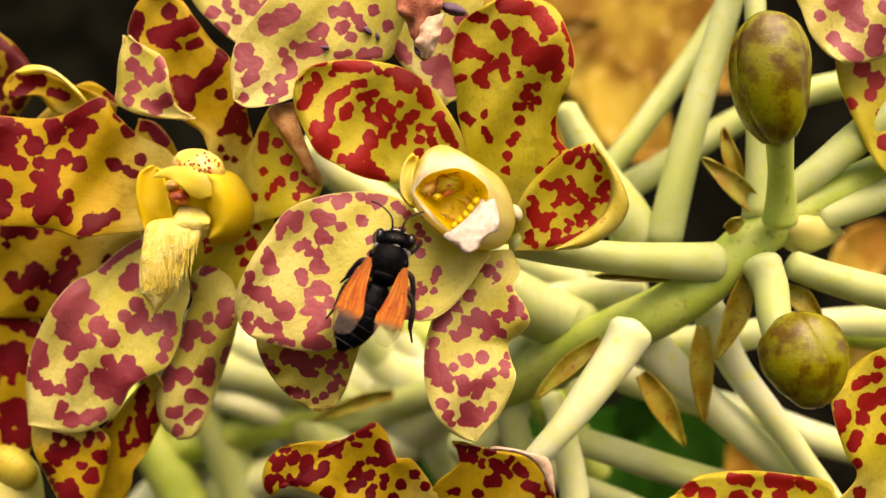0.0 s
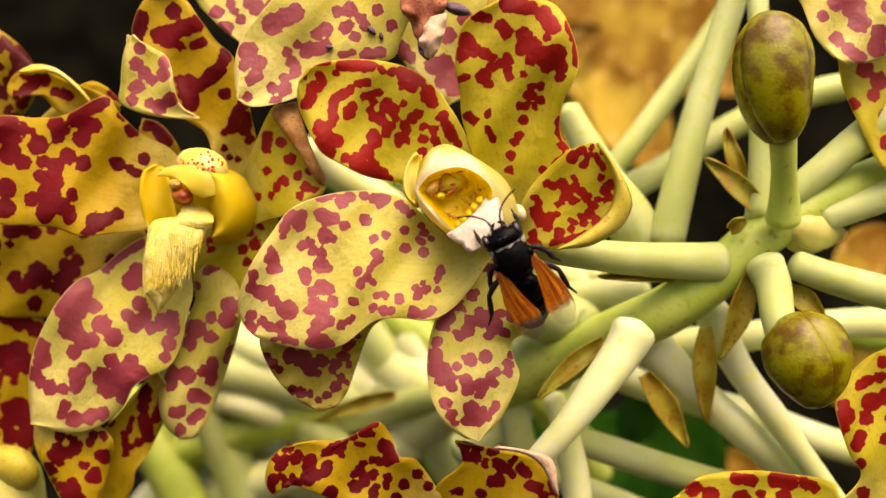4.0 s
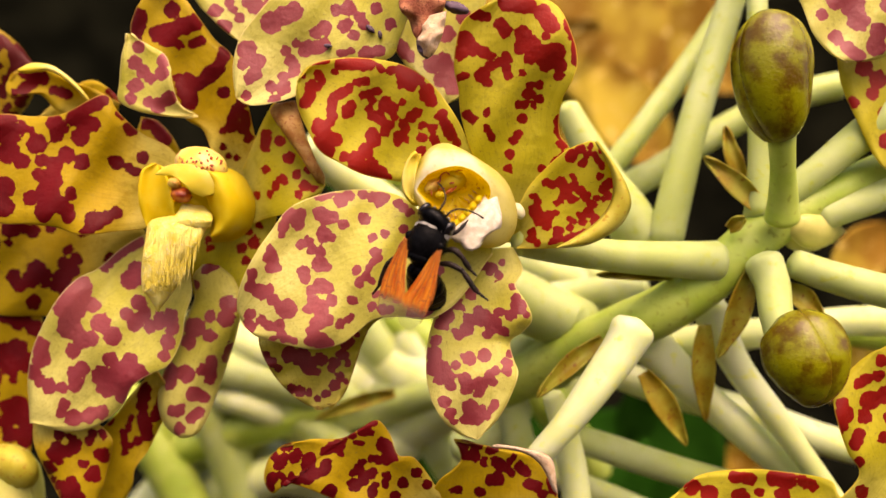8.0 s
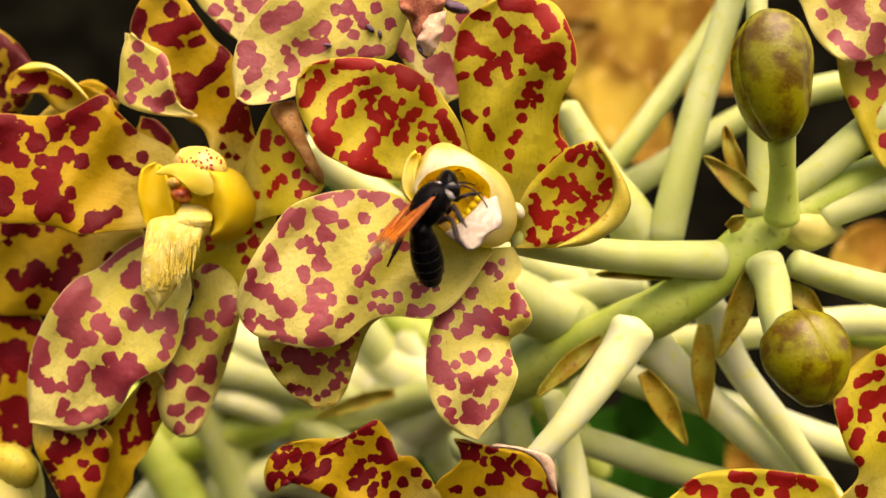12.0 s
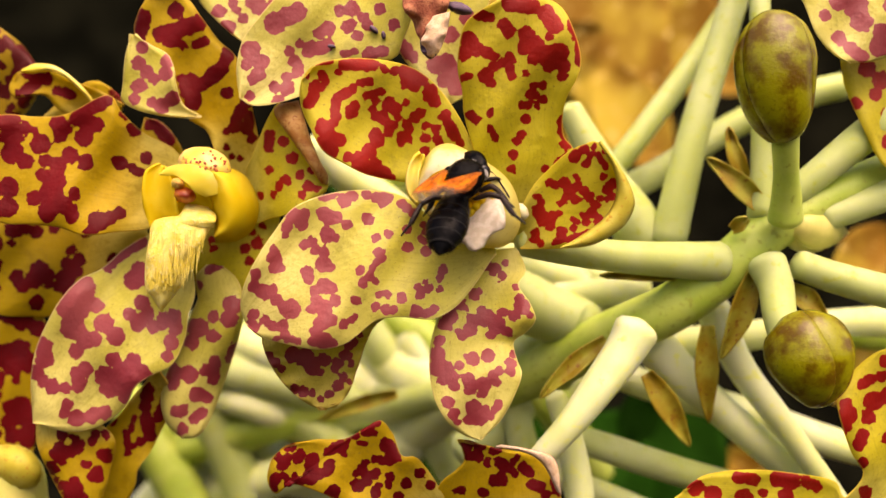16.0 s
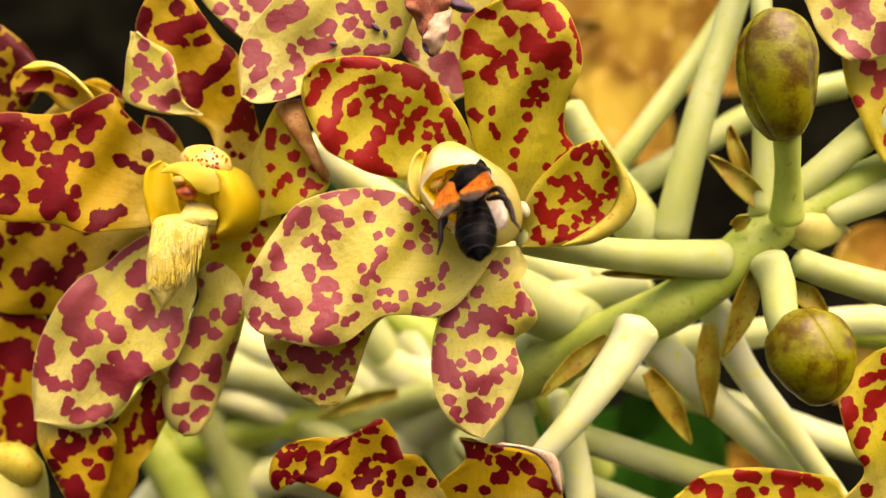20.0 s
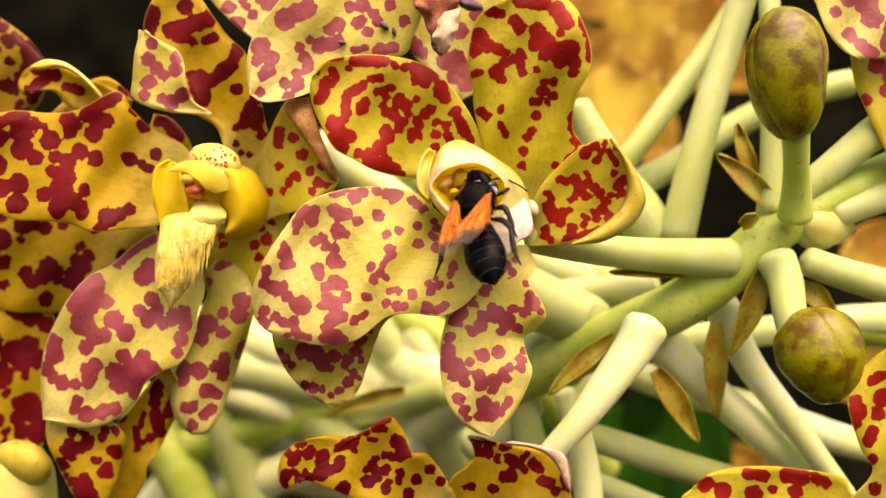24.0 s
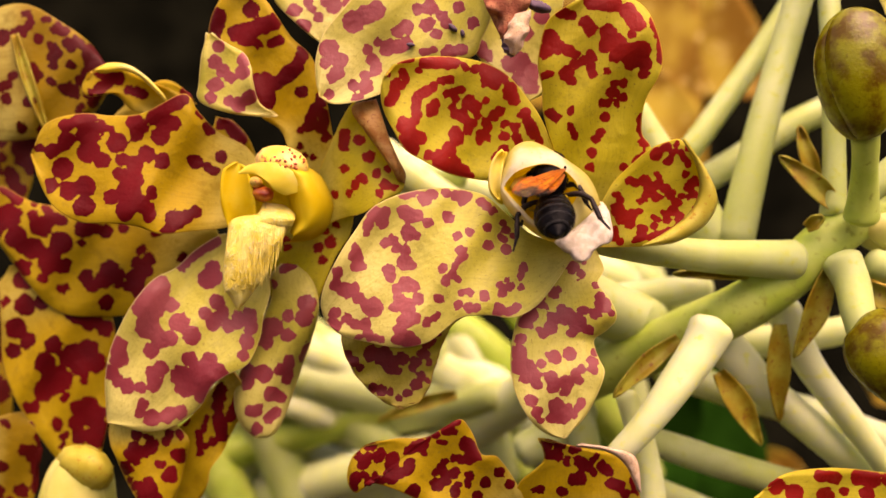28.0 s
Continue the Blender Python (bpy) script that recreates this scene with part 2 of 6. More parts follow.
FAR_BROWN = plain_material("far_leaf_brown", (0.17, 0.085, 0.008), (0.34, 0.25, 0.03), 30, 0.8, 0.1, 0.0, 0.1, (0.46, 0.34, 0.10))
FAR_GREEN = plain_material("far_leaf_green", (0.006, 0.035, 0.003), (0.012, 0.06, 0.006), 40, 1.0, 0.0)
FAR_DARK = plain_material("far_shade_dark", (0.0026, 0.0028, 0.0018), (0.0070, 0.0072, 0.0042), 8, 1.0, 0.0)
SOIL = plain_material("soil_dark", (0.012, 0.009, 0.006), (0.022, 0.017, 0.011), 15, 1.0, 0.0)
CHITIN = plain_material("chitin_black", (0.0012, 0.0012, 0.0014), (0.003, 0.003, 0.0034), 700, 0.16, 0.045, 0.0, 0.2)
CHITIN_DULL = plain_material("chitin_downy", (0.0015, 0.0015, 0.0017), (0.0035, 0.0035, 0.004), 1300, 0.2, 0.03, 0.0, 0.3)
EYE_DARK = plain_material("eye_black", (0.004, 0.004, 0.005), (0.008, 0.007, 0.008), 300, 0.15, 0.4)
VEIN = plain_material("wing_vein", (0.20, 0.045, 0.004), (0.30, 0.085, 0.008), 500, 0.5, 0.3)
HAIR_PALE = plain_material("hair_pale_grey", (0.22, 0.21, 0.19), (0.46, 0.44, 0.39), 900, 0.8, 0.2, 0.0, 1.0)
HAIR_DARK = plain_material("hair_black", (0.002, 0.002, 0.002), (0.004, 0.0035, 0.003), 900, 0.6, 0.05)
LEG_DARK = plain_material("leg_dark_brown", (0.006, 0.005, 0.005), (0.020, 0.012, 0.009), 500, 0.35, 0.15, 0.0, 0.6)


def wing_material():
    """Amber with long darker streaks, smoky and clear towards the tip."""
    m, nt, b = material("wing_amber")
    streak = noise_node(nt, 260, 3)
    place = nt.nodes.new("ShaderNodeCombineXYZ")
    nt.links.new(summed(nt, "MULTIPLY", attribute(nt, "along"), 3.0), place.inputs[0])
    nt.links.new(summed(nt, "MULTIPLY", attribute(nt, "across"), 15.0), place.inputs[1])
    veins = node(nt, "ShaderNodeTexNoise", Scale=1.0, Detail=3.0)
    nt.links.new(place.outputs[0], veins.inputs["Vector"])
    colour = mixed(nt, mapped(nt, veins.outputs[0], 0.36, 0.62), (0.56, 0.105, 0.002), (0.82, 0.32, 0.022))
    clear = mapped(nt, summed(nt, "ADD", attribute(nt, "along"), summed(nt, "MULTIPLY", veins.outputs[0], 0.16)), 0.74, 0.92)
    colour = mixed(nt, clear, colour, (0.22, 0.17, 0.13))
    nt.links.new(colour, b.inputs["Base Color"])
    b.inputs["Roughness"].default_value = 0.3
    bumped(nt, b, veins.outputs[0], 0.9, 0.0004)
    thin(nt, b, colour, 0.4)
    solid = nt.nodes["Material Output"].inputs[0].links[0].from_socket
    open_part = nt.nodes.new("ShaderNodeBsdfTransparent")
    mix = nt.nodes.new("ShaderNodeMixShader")
    nt.links.new(mapped(nt, summed(nt, "ADD", clear, summed(nt, "MULTIPLY", streak.outputs[0], 0.2)), 0.0, 1.2, 0.18, 0.84), mix.inputs[0])
    nt.links.new(solid, mix.inputs[1])
    nt.links.new(open_part.outputs[0], mix.inputs[2])
    nt.links.new(mix.outputs[0], nt.nodes["Material Output"].inputs[0])
    return m


WING = wing_material()
SEAM = plain_material("segment_seam_grey", (0.010, 0.010, 0.010), (0.028, 0.028, 0.028), 900, 0.6, 0.2)


# ---- builders ----
def thing(name, at, label, category, group="", kind=""):
    """An Empty at the base of a thing."""
    ob = new(name)
    ob.location = at
    ob.empty_display_size = 0.005
    return tagged(ob, label, category, group, kind)


def part(name, verts, faces, mat, parent, label="", layers=None, origin=None):
    """One mesh object under a thing or a part. verts: metres in the world, or from origin where it is given."""
    o, up = Vector(origin or (0, 0, 0)), None if origin else parent
    while up:
        o, up = o + up.location, up.parent
    me = bpy.data.meshes.new(name)
    base = np.array(verts, dtype=float) - np.array(o)
    me.from_pydata(base.tolist(), [], faces)
    me.polygons.foreach_set("use_smooth", [True] * len(me.polygons))
    for key, values in (layers or {}).items():
        me.attributes.new(key, "FLOAT", "POINT").data.foreach_set("value", values)
    me.materials.append(mat)
    me.update()
    ob = new(name, me)
    ob.parent = parent
    if label:
        tagged(ob, label)
    return ob


def spline(points, n):
    """Catmull-Rom through the points, n samples at even arc length."""
    p = np.array(points, dtype=float)
    q = np.vstack([2 * p[0] - p[1], p, 2 * p[-1] - p[-2]])
    out = []
    for i in range(1, len(q) - 2):
        a, b, c, d = q[i - 1:i + 3]
        t = np.linspace(0, 1, 24, endpoint=False)[:, None]
        out.append(0.5 * (2 * b + (c - a) * t + (2 * a - 5 * b + 4 * c - d) * t ** 2 + (3 * b - a - 3 * c + d) * t ** 3))
    out = np.vstack(out + [p[-1:]])
    run = np.concatenate([[0], np.cumsum(np.linalg.norm(np.diff(out[:, :2], axis=0), axis=1))])
    want = np.linspace(0, run[-1], n)
    return np.stack([np.interp(want, run, out[:, k]) for k in range(out.shape[1])], axis=1)


def sheet_faces(n, m):
    """Faces of a closed sheet of two layers, n by m points each."""
    i = np.arange(n * m).reshape(n, m)
    a, b, c, d = i[:-1, :-1].ravel(), i[1:, :-1].ravel(), i[1:, 1:].ravel(), i[:-1, 1:].ravel()
    o = n * m
    faces = [*zip(a.tolist(), b.tolist(), c.tolist(), d.tolist()), *zip((d + o).tolist(), (c + o).tolist(), (b + o).tolist(), (a + o).tolist())]
    edge = [*i[0, :-1], *i[:-1, -1], *i[-1, ::-1][:-1], *i[::-1, 0][:-1]]
    for k, e in enumerate(edge):
        f = edge[(k + 1) % len(edge)]
        faces.append((int(e), int(f), int(f) + o, int(e) + o))
    return faces


def spot_field(u, v, spots):
    """How far inside the nearest blotch a place of the plan lies, in tens of units. A blotch: u, v, radius, or a streak u, v, u, v, radius."""
    best = np.full(u.shape, -3.0)
    for s in spots:
        (au, av), (bu, bv), r = s[:2], s[-3:-1], s[-1]
        du, dv = bu - au, bv - av
        t = np.clip(((u - au) * du + (v - av) * dv) / max(du * du + dv * dv, 1e-6), 0, 1)
        dist = np.hypot(u - au - t * du, v - av - t * dv)
        best = np.maximum(best, (1.04 * r + 1.6 - dist) / 10)
    return best


def petal(name, parent, left, right, depth, cup=0.0, ruffle=(0.0, 2.0, 0.0), spots=(), scatter=None, mat=PETAL, label="", grid=(70, 44), thick=0.5, rim=4.0, sway=1.1, curl=1.0):
    """A petal between two edge curves (u, v, extra depth). depth: mm along it from base to tip; cup: mm by which its middle bulges back; curl: mm by which its edges bend back."""
    n, m = grid if not (spots or scatter) else (int(grid[0] * 1.7), int(grid[1] * 1.8))
    L, R = (spline([(*p, 0.0)[:3] for p in e], n) for e in (left, right))
    s = np.linspace(0, 1, n)[:, None] * np.ones((1, m))
    w = np.linspace(0, 1, m)[None, :] * np.ones((n, 1))
    u = L[:, :1] * (1 - w) + R[:, :1] * w
    v = L[:, 1:2] * (1 - w) + R[:, 1:2] * w
    along = spline([(k / (len(depth) - 1) * 100, x) for k, x in enumerate(depth)], n)[:, 1:]
    d = along + cup * (1 - (2 * w - 1) ** 2) + L[:, 2:3] * (1 - w) ** 2 + R[:, 2:3] * w ** 2
    amp, waves, phase = ruffle
    d = d + amp * np.abs(2 * w - 1) ** 3 * np.sin(2 * np.pi * waves * s + phase + (w > 0.5) * 1.9) * np.minimum(1, s * 3)
    seed = (left[0][0] * 0.37 + left[-1][1] * 0.11) % 50
    d = d + sway * (np.sin(u / 37 + seed) * np.cos(v / 43 + 2 * seed) + 0.5 * np.sin(u / 17 + v / 23 + seed))
    d = d + curl * (np.clip((np.abs(2 * w - 1) - 0.72) / 0.28, 0, 1) ** 2 * np.minimum(1, 4 * s) + np.clip((s - 0.86) / 0.14, 0, 1) ** 2)
    front = grid_points(u, v, d)
    a, b = np.gradient(front, axis=0), np.gradient(front, axis=1)
    normal = np.cross(a, b)
    size = np.linalg.norm(normal, axis=-1, keepdims=True)
    normal = normal / np.maximum(size, 1e-12)
    if normal[..., 1].mean() < 0:
        normal = -normal
    taper = np.minimum(1, np.minimum(np.minimum(w, 1 - w) * 14, (1 - s) * 14 + 0.05))[..., None]
    back = front + normal * thick / 1000 * (0.25 + 0.75 * taper)
    if scatter:
        count, small, large, first, start = scatter
        rng = random.Random(int(seed * 1000))
        made = []
        for _ in range(count):
            i, j = int((start + (1 - start) * rng.random() ** 0.8) * (n - 1)), int(rng.uniform(0.02, 0.98) * (m - 1))
            r = small + (large - small) * rng.random() ** 1.5 * (0.5 + 0.5 * i / n)
            au, av = u[i, j], v[i, j]
            turn = rng.uniform(0, 6.28)
            made.append((au, av, au + math.cos(turn) * r * first, av + math.sin(turn) * r * first, r))
        spots = [*spots, *made]
    field = spot_field(u, v, spots)
    width = np.hypot(L[:, 0] - R[:, 0], L[:, 1] - R[:, 1])[:, None]
    length = np.hypot(*(np.diff(0.5 * (L + R), axis=0)[:, :2].T)).sum()
    near = np.minimum(np.minimum(w, 1 - w) * width, (1 - s) * length)
    rims = np.clip(1 - near / rim, 0, 1)
    two = lambda x: np.concatenate([x.ravel(), x.ravel()])
    verts = np.concatenate([front.reshape(-1, 3), back.reshape(-1, 3)])
    return part(name, verts, sheet_faces(n, m), mat, parent, label, {"spot": two(field), "rim": two(rims), "along": two(s), "across": two(w)})


def frames_along(points):
    """Two side vectors at each point of a path."""
    t = np.gradient(points, axis=0)
    t /= np.linalg.norm(t, axis=1, keepdims=True) + 1e-12
    ref = np.array([0.0, -1.0, 0.15])
    a = np.cross(t, ref)
    a /= np.linalg.norm(a, axis=1, keepdims=True) + 1e-12
    return a, np.cross(a, t)


def tube_mesh(points, radii, sides=16, wobble=0.0, seed=0):
    """A closed tube along points with round ends; metres."""
    points, radii = np.array(points, dtype=float), np.array(radii, dtype=float)
    a, b = frames_along(points)
    ang = np.linspace(0, 2 * np.pi, sides, endpoint=False)
    ring = a[:, None, :] * np.cos(ang)[None, :, None] + b[:, None, :] * np.sin(ang)[None, :, None]
    k = np.linspace(0, 1, len(points))[:, None]
    r = radii[:, None] * (1 + wobble * np.sin(3 * ang[None, :] + 9 * k + seed) * np.sin(7 * k + seed))
    verts = (points[:, None, :] + ring * r[..., None]).reshape(-1, 3)
    faces = []
    n = len(points)
    for i in range(n - 1):
        for j in range(sides):
            j2 = (j + 1) % sides
            faces.append((i * sides + j, i * sides + j2, (i + 1) * sides + j2, (i + 1) * sides + j))
    faces.append(tuple(range(sides - 1, -1, -1)))
    faces.append(tuple((n - 1) * sides + j for j in range(sides)))
    return verts, faces


def stem(name, parent, stations, mat=STEM, label="", knob=(0.0, 0.0), n=40, sides=18):
    """A stalk through stations (u, v, d, radius in plan units). knob: swelling at its two ends."""
    p = spline(stations, n)
    pts = grid_points(p[:, 0], p[:, 1], p[:, 2])
    k = np.linspace(0, 1, n)
    r = p[:, 3] * SHEET * p[:, 2] / 1000
    r = r * (1 + knob[0] * np.exp(-(k / 0.08) ** 2) + knob[1] * np.exp(-((1 - k) / 0.08) ** 2))
    length = np.linalg.norm(np.diff(pts, axis=0), axis=1).sum()
    for e, x in ((r[0], k * length), (r[-1], (1 - k) * length)):
        cap = min(e * 0.6, length * 0.2)
        r = r * np.sqrt(np.clip(1 - (1 - np.clip(x / cap, 0, 1)) ** 2, 0.04, 1))
    verts, faces = tube_mesh(pts, r, sides, 0.02, stations[0][0])
    return part(name, verts, faces, mat, parent, label)


def egg(name, parent, u, v, d, a, b, c, turn, mat, label="", rough=0.0):
    """A rounded lump: half sizes a, b in plan units, c in mm of depth."""
    n, sides = 14, 20
    t = np.linspace(0.05, math.pi - 0.05, n)[:, None]
    ang = np.linspace(0, 2 * np.pi, sides, endpoint=False)[None, :]
    w = 1 + rough * np.sin(3 * ang + 4 * t) * np.sin(5 * t + ang)
    x, y = a * np.sin(t) * np.cos(ang) * w, b * np.sin(t) * np.sin(ang) * w
    co, si = math.cos(radians(turn)), math.sin(radians(turn))
    verts = grid_points(u + x * co - y * si, v + x * si + y * co, d - c * np.cos(t) + 0 * x).reshape(-1, 3)
    faces = [(i * sides + j, i * sides + (j + 1) % sides, (i + 1) * sides + (j + 1) % sides, (i + 1) * sides + j) for i in range(n - 1) for j in range(sides)]
    faces += [tuple(range(sides - 1, -1, -1)), tuple((n - 1) * sides + j for j in range(sides))]
    return part(name, verts, faces, mat, parent, label)


def leaf(name, parent, a, b, width, mat, label="", bend=0.0, cup=1.5, thick=0.6):
    """A pointed leaf from a to b (u, v, d), width in plan units."""
    a, b = np.array(a, dtype=float), np.array(b, dtype=float)
    way = (b - a)[:2]
    side = np.array([-way[1], way[0]]) / np.hypot(*way)
    shape = ((0, 0.45), (0.2, 0.85), (0.45, 1.0), (0.7, 0.72), (0.9, 0.28), (1, 0.0))
    edge = lambda sign: [tuple(a[:2] + way * k + side * (sign * width * x + bend * math.sin(math.pi * k))) for k, x in shape]
    return petal(name, parent, edge(-1), edge(1), (a[2], 0.5 * (a[2] + b[2]) - 1, b[2]), cup, (0.3, 1.5, 0.0), (), None, mat, label, (22, 11), thick, 1.0, 0.2, 0.2)


def spindle(name, parent, stations, mat, label="", lobes=3, crease=0.05, twist=0.4, sides=13, n=36, spin=2.1):
    """A bud turned round an axis through stations (u, v, d, radius in plan units), each of its sepals a part that laps the next."""
    p = spline(stations, n)
    pts = grid_points(p[:, 0], p[:, 1], p[:, 2])
    a, b = frames_along(pts)
    k = np.linspace(0, 1, n)[:, None]
    made = []
    for lobe in range(lobes):
        f = np.linspace(-0.06, 1.06, sides)[None, :]
        ang = (lobe + f) * 2 * np.pi / lobes + twist * k + spin
        r = (p[:, 3] * SHEET * p[:, 2] / 1000)[:, None] * (1 - crease * (2 * f - 1) ** 6 + 0.03 * f) * (1 + 0.012 * np.sin(2 * ang + 9 * k))
        outer = pts[:, None, :] + a[:, None, :] * (np.cos(ang) * r)[..., None] + b[:, None, :] * (np.sin(ang) * r)[..., None]
        inner = pts[:, None, :] + (outer - pts[:, None, :]) * 0.9
        made.append(part(name, np.concatenate([outer.reshape(-1, 3), inner.reshape(-1, 3)]), sheet_faces(n, sides), mat, parent, label))
    return made



def loft(name, parent, rings, mat, label="", sides=64, n=40, shut=(False, False), rough=0.0):
    """A skin through closed rings, each a list of (u, v, d) that starts at the same side."""
    closed = []
    for ring in rings:
        dense = spline([*ring[-2:], *ring, *ring[:3]], 1200)
        first = np.argmin(np.hypot(dense[:600, 0] - ring[0][0], dense[:600, 1] - ring[0][1]))
        last = 600 + np.argmin(np.hypot(dense[600:, 0] - ring[0][0], dense[600:, 1] - ring[0][1]))
        pick = np.linspace(first, last, sides, endpoint=False).round().astype(int)
        closed.append(dense[pick])
    stack = np.array(closed)
    skin = np.stack([spline([(100.0 * i, 0.0, *stack[i, j]) for i in range(len(rings))], n)[:, 2:] for j in range(sides)], axis=1)
    ang = np.linspace(0, 2 * np.pi, sides, endpoint=False)[None, :]
    k = np.linspace(0, 1, n)[:, None]
    skin[..., 2] += rough * (np.sin(5 * ang + 7 * k) + 0.6 * np.sin(11 * ang - 9 * k)) * np.sin(np.pi * np.clip(k * 3, 0, 1) / 2)
    verts = grid_points(skin[..., 0], skin[..., 1], skin[..., 2]).reshape(-1, 3)
    faces = [(i * sides + j, i * sides + (j + 1) % sides, (i + 1) * sides + (j + 1) % sides, (i + 1) * sides + j) for i in range(n - 1) for j in range(sides)]
    faces += [f for f, ok in zip((tuple(range(sides - 1, -1, -1)), tuple((n - 1) * sides + j for j in range(sides))), shut) if ok]
    return part(name, verts, faces, mat, parent, label, {"along": (k + 0 * ang).ravel()})


def shrunk(ring, share, middle, d):
    """A ring drawn in towards a middle (u, v), at depth d."""
    return [(middle[0] + (u - middle[0]) * share, middle[1] + (v - middle[1]) * share, d) for u, v, _ in ring]

# ---- the setting behind the orchid ----
def big_sheet(name, corners, mat, label, category):
    me = bpy.data.meshes.new(name)
    me.from_pydata(corners, [], [(0, 1, 2, 3)])
    me.materials.append(mat)
    return tagged(new(name, me), label, category, kind="structure")


big_sheet("ground", [(-60, -60, 0), (60, -60, 0), (60, 60, 0), (-60, 60, 0)], SOIL, "dark bare soil of the shaded garden bed", "ground")
# Upright sheet; the deep shade behind is painted as its near-black colour.
big_sheet("backdrop", [(-6, 2.6, 0), (6, 2.6, 0), (6, 2.9, 4.2), (-6, 2.9, 4.2)], FAR_DARK, "sheet painted near-black as deep shade of dense planting far behind the orchid", "backdrop")

def auto(count, small=5, large=14, streak=1.0, start=0.08):
    """Blotches strewn at random: how many, least and largest radius, streak length, where along the petal they begin."""
    return (count, small, large, streak, start)


# ---- the large flower in the middle ----
main = thing("orchid_flower", P(860, 400, 181), "open tiger orchid flower, yellow with maroon blotches, with a cream lip", "flower", "orchid flowers")
petal("petal", main, [(800, 335), (690, 320), (640, 309), (598, 288), (565, 268), (543, 230), (526, 190), (523, 158), (530, 138)],
      [(868, 330), (836, 270), (818, 228), (793, 186), (760, 145), (722, 119), (670, 106), (610, 103), (556, 113), (530, 138)],
      (180, 174, 169.5), 1.5, (1.2, 1.3, 0.5),
      [(557, 111, 577, 108, 5.5), (537, 135, 3.5), (592, 128, 4.5), (602, 115, 652, 115, 9.5), (672, 121, 6.5), (562, 133, 570, 143, 6.5), (560, 155, 7.5), (552, 153, 540, 183, 8.5), (547, 173, 10.5), (692, 125, 6.5), (717, 128, 16.5), (737, 138, 12.5), (712, 148, 8.5), (727, 151, 10.5), (747, 143, 4.5), (755, 163, 12.5), (762, 178, 10.5), (749, 171, 7.5), (632, 146, 647, 145, 5.5), (617, 158, 592, 173, 7.5), (587, 183, 587, 208, 7.5), (582, 218, 7.5)]
      + [(567, 228, 14.5), (572, 253, 16.5), (592, 248, 10.5), (582, 268, 10.5), (562, 218, 6.5), (619, 188, 614, 201, 8.5), (640, 170, 667, 163, 5.5), (657, 178, 6.5), (652, 193, 6.5), (682, 183, 692, 193, 10.5), (672, 208, 10.5), (657, 208, 6.5), (687, 223, 682, 233, 8.5), (697, 208, 5.5), (712, 183, 4.5), (727, 208, 7.5), (737, 200, 7.5), (714, 221, 7.5), (717, 228, 7.5), (659, 238, 662, 251, 10.5), (707, 243, 10.5), (704, 253, 5.5)]
      + [(717, 248, 4.5), (647, 268, 12.5), (627, 278, 8.5), (610, 278, 7.5), (632, 293, 14.5), (657, 293, 10.5), (672, 308, 12.5), (684, 315, 7.5), (647, 303, 10.5), (747, 223, 6.5), (747, 243, 7.5), (765, 228, 7.5), (767, 248, 772, 255, 6.5), (782, 203, 787, 218, 7.5), (792, 228, 800, 243, 8.5), (807, 253, 7.5), (772, 208, 3.5), (744, 268, 7.5), (734, 278, 5.5), (727, 283, 3.5)],
      label="yellow petal with crimson blotches")
petal("sepal", main, [(885, 430), (866, 350), (842, 290), (824, 240), (814, 200), (811, 160), (803, 122), (806, 80), (818, 40), (850, 14), (900, -14)],
      [(935, 430), (955, 340), (1003, 288), (1008, 262), (992, 240), (990, 205), (997, 172), (1014, 140), (1022, 105), (1012, 60), (985, 10), (930, -16)],
      (184, 177, 171, 168.5), 1.0, (1.8, 1.6, 2.5),
      [(895, 6, 935, 12, 12), (960, 22, 975, 45, 13), (838, 24, 862, 31, 7), (884, 44, 892, 54, 11), (824, 70, 14), (814, 96, 11), (836, 86, 12), (850, 90, 868, 100, 8), (895, 98, 902, 106, 6),
       (884, 110, 8), (868, 116, 7), (896, 120, 898, 134, 7), (853, 134, 12), (864, 147, 8), (814, 138, 825, 136, 5), (925, 62, 14), (920, 85, 11), (943, 80, 14), (962, 98, 18),
       (984, 92, 15), (990, 115, 12), (938, 103, 10)]
      + [(965, 116, 10), (964, 66, 6), (1004, 38, 1014, 66, 6), (1018, 80, 1018, 110, 6), (990, 135, 8), (925, 130, 5), (938, 152, 6), (955, 150, 6), (930, 165, 942, 168, 6), (955, 175, 7),
         (918, 186, 930, 184, 6), (944, 186, 5), (925, 212, 7), (915, 238, 7), (908, 250, 6), (828, 205, 9), (838, 212, 6), (861, 200, 6), (862, 228, 872, 244, 5), (902, 274, 6),
         (900, 299, 7), (990, 212, 990, 235, 8), (996, 255, 8), (960, 299, 7), (986, 286, 996, 282, 9), (858, 232, 4)],
      label="broad upright sepal with crimson blotches")
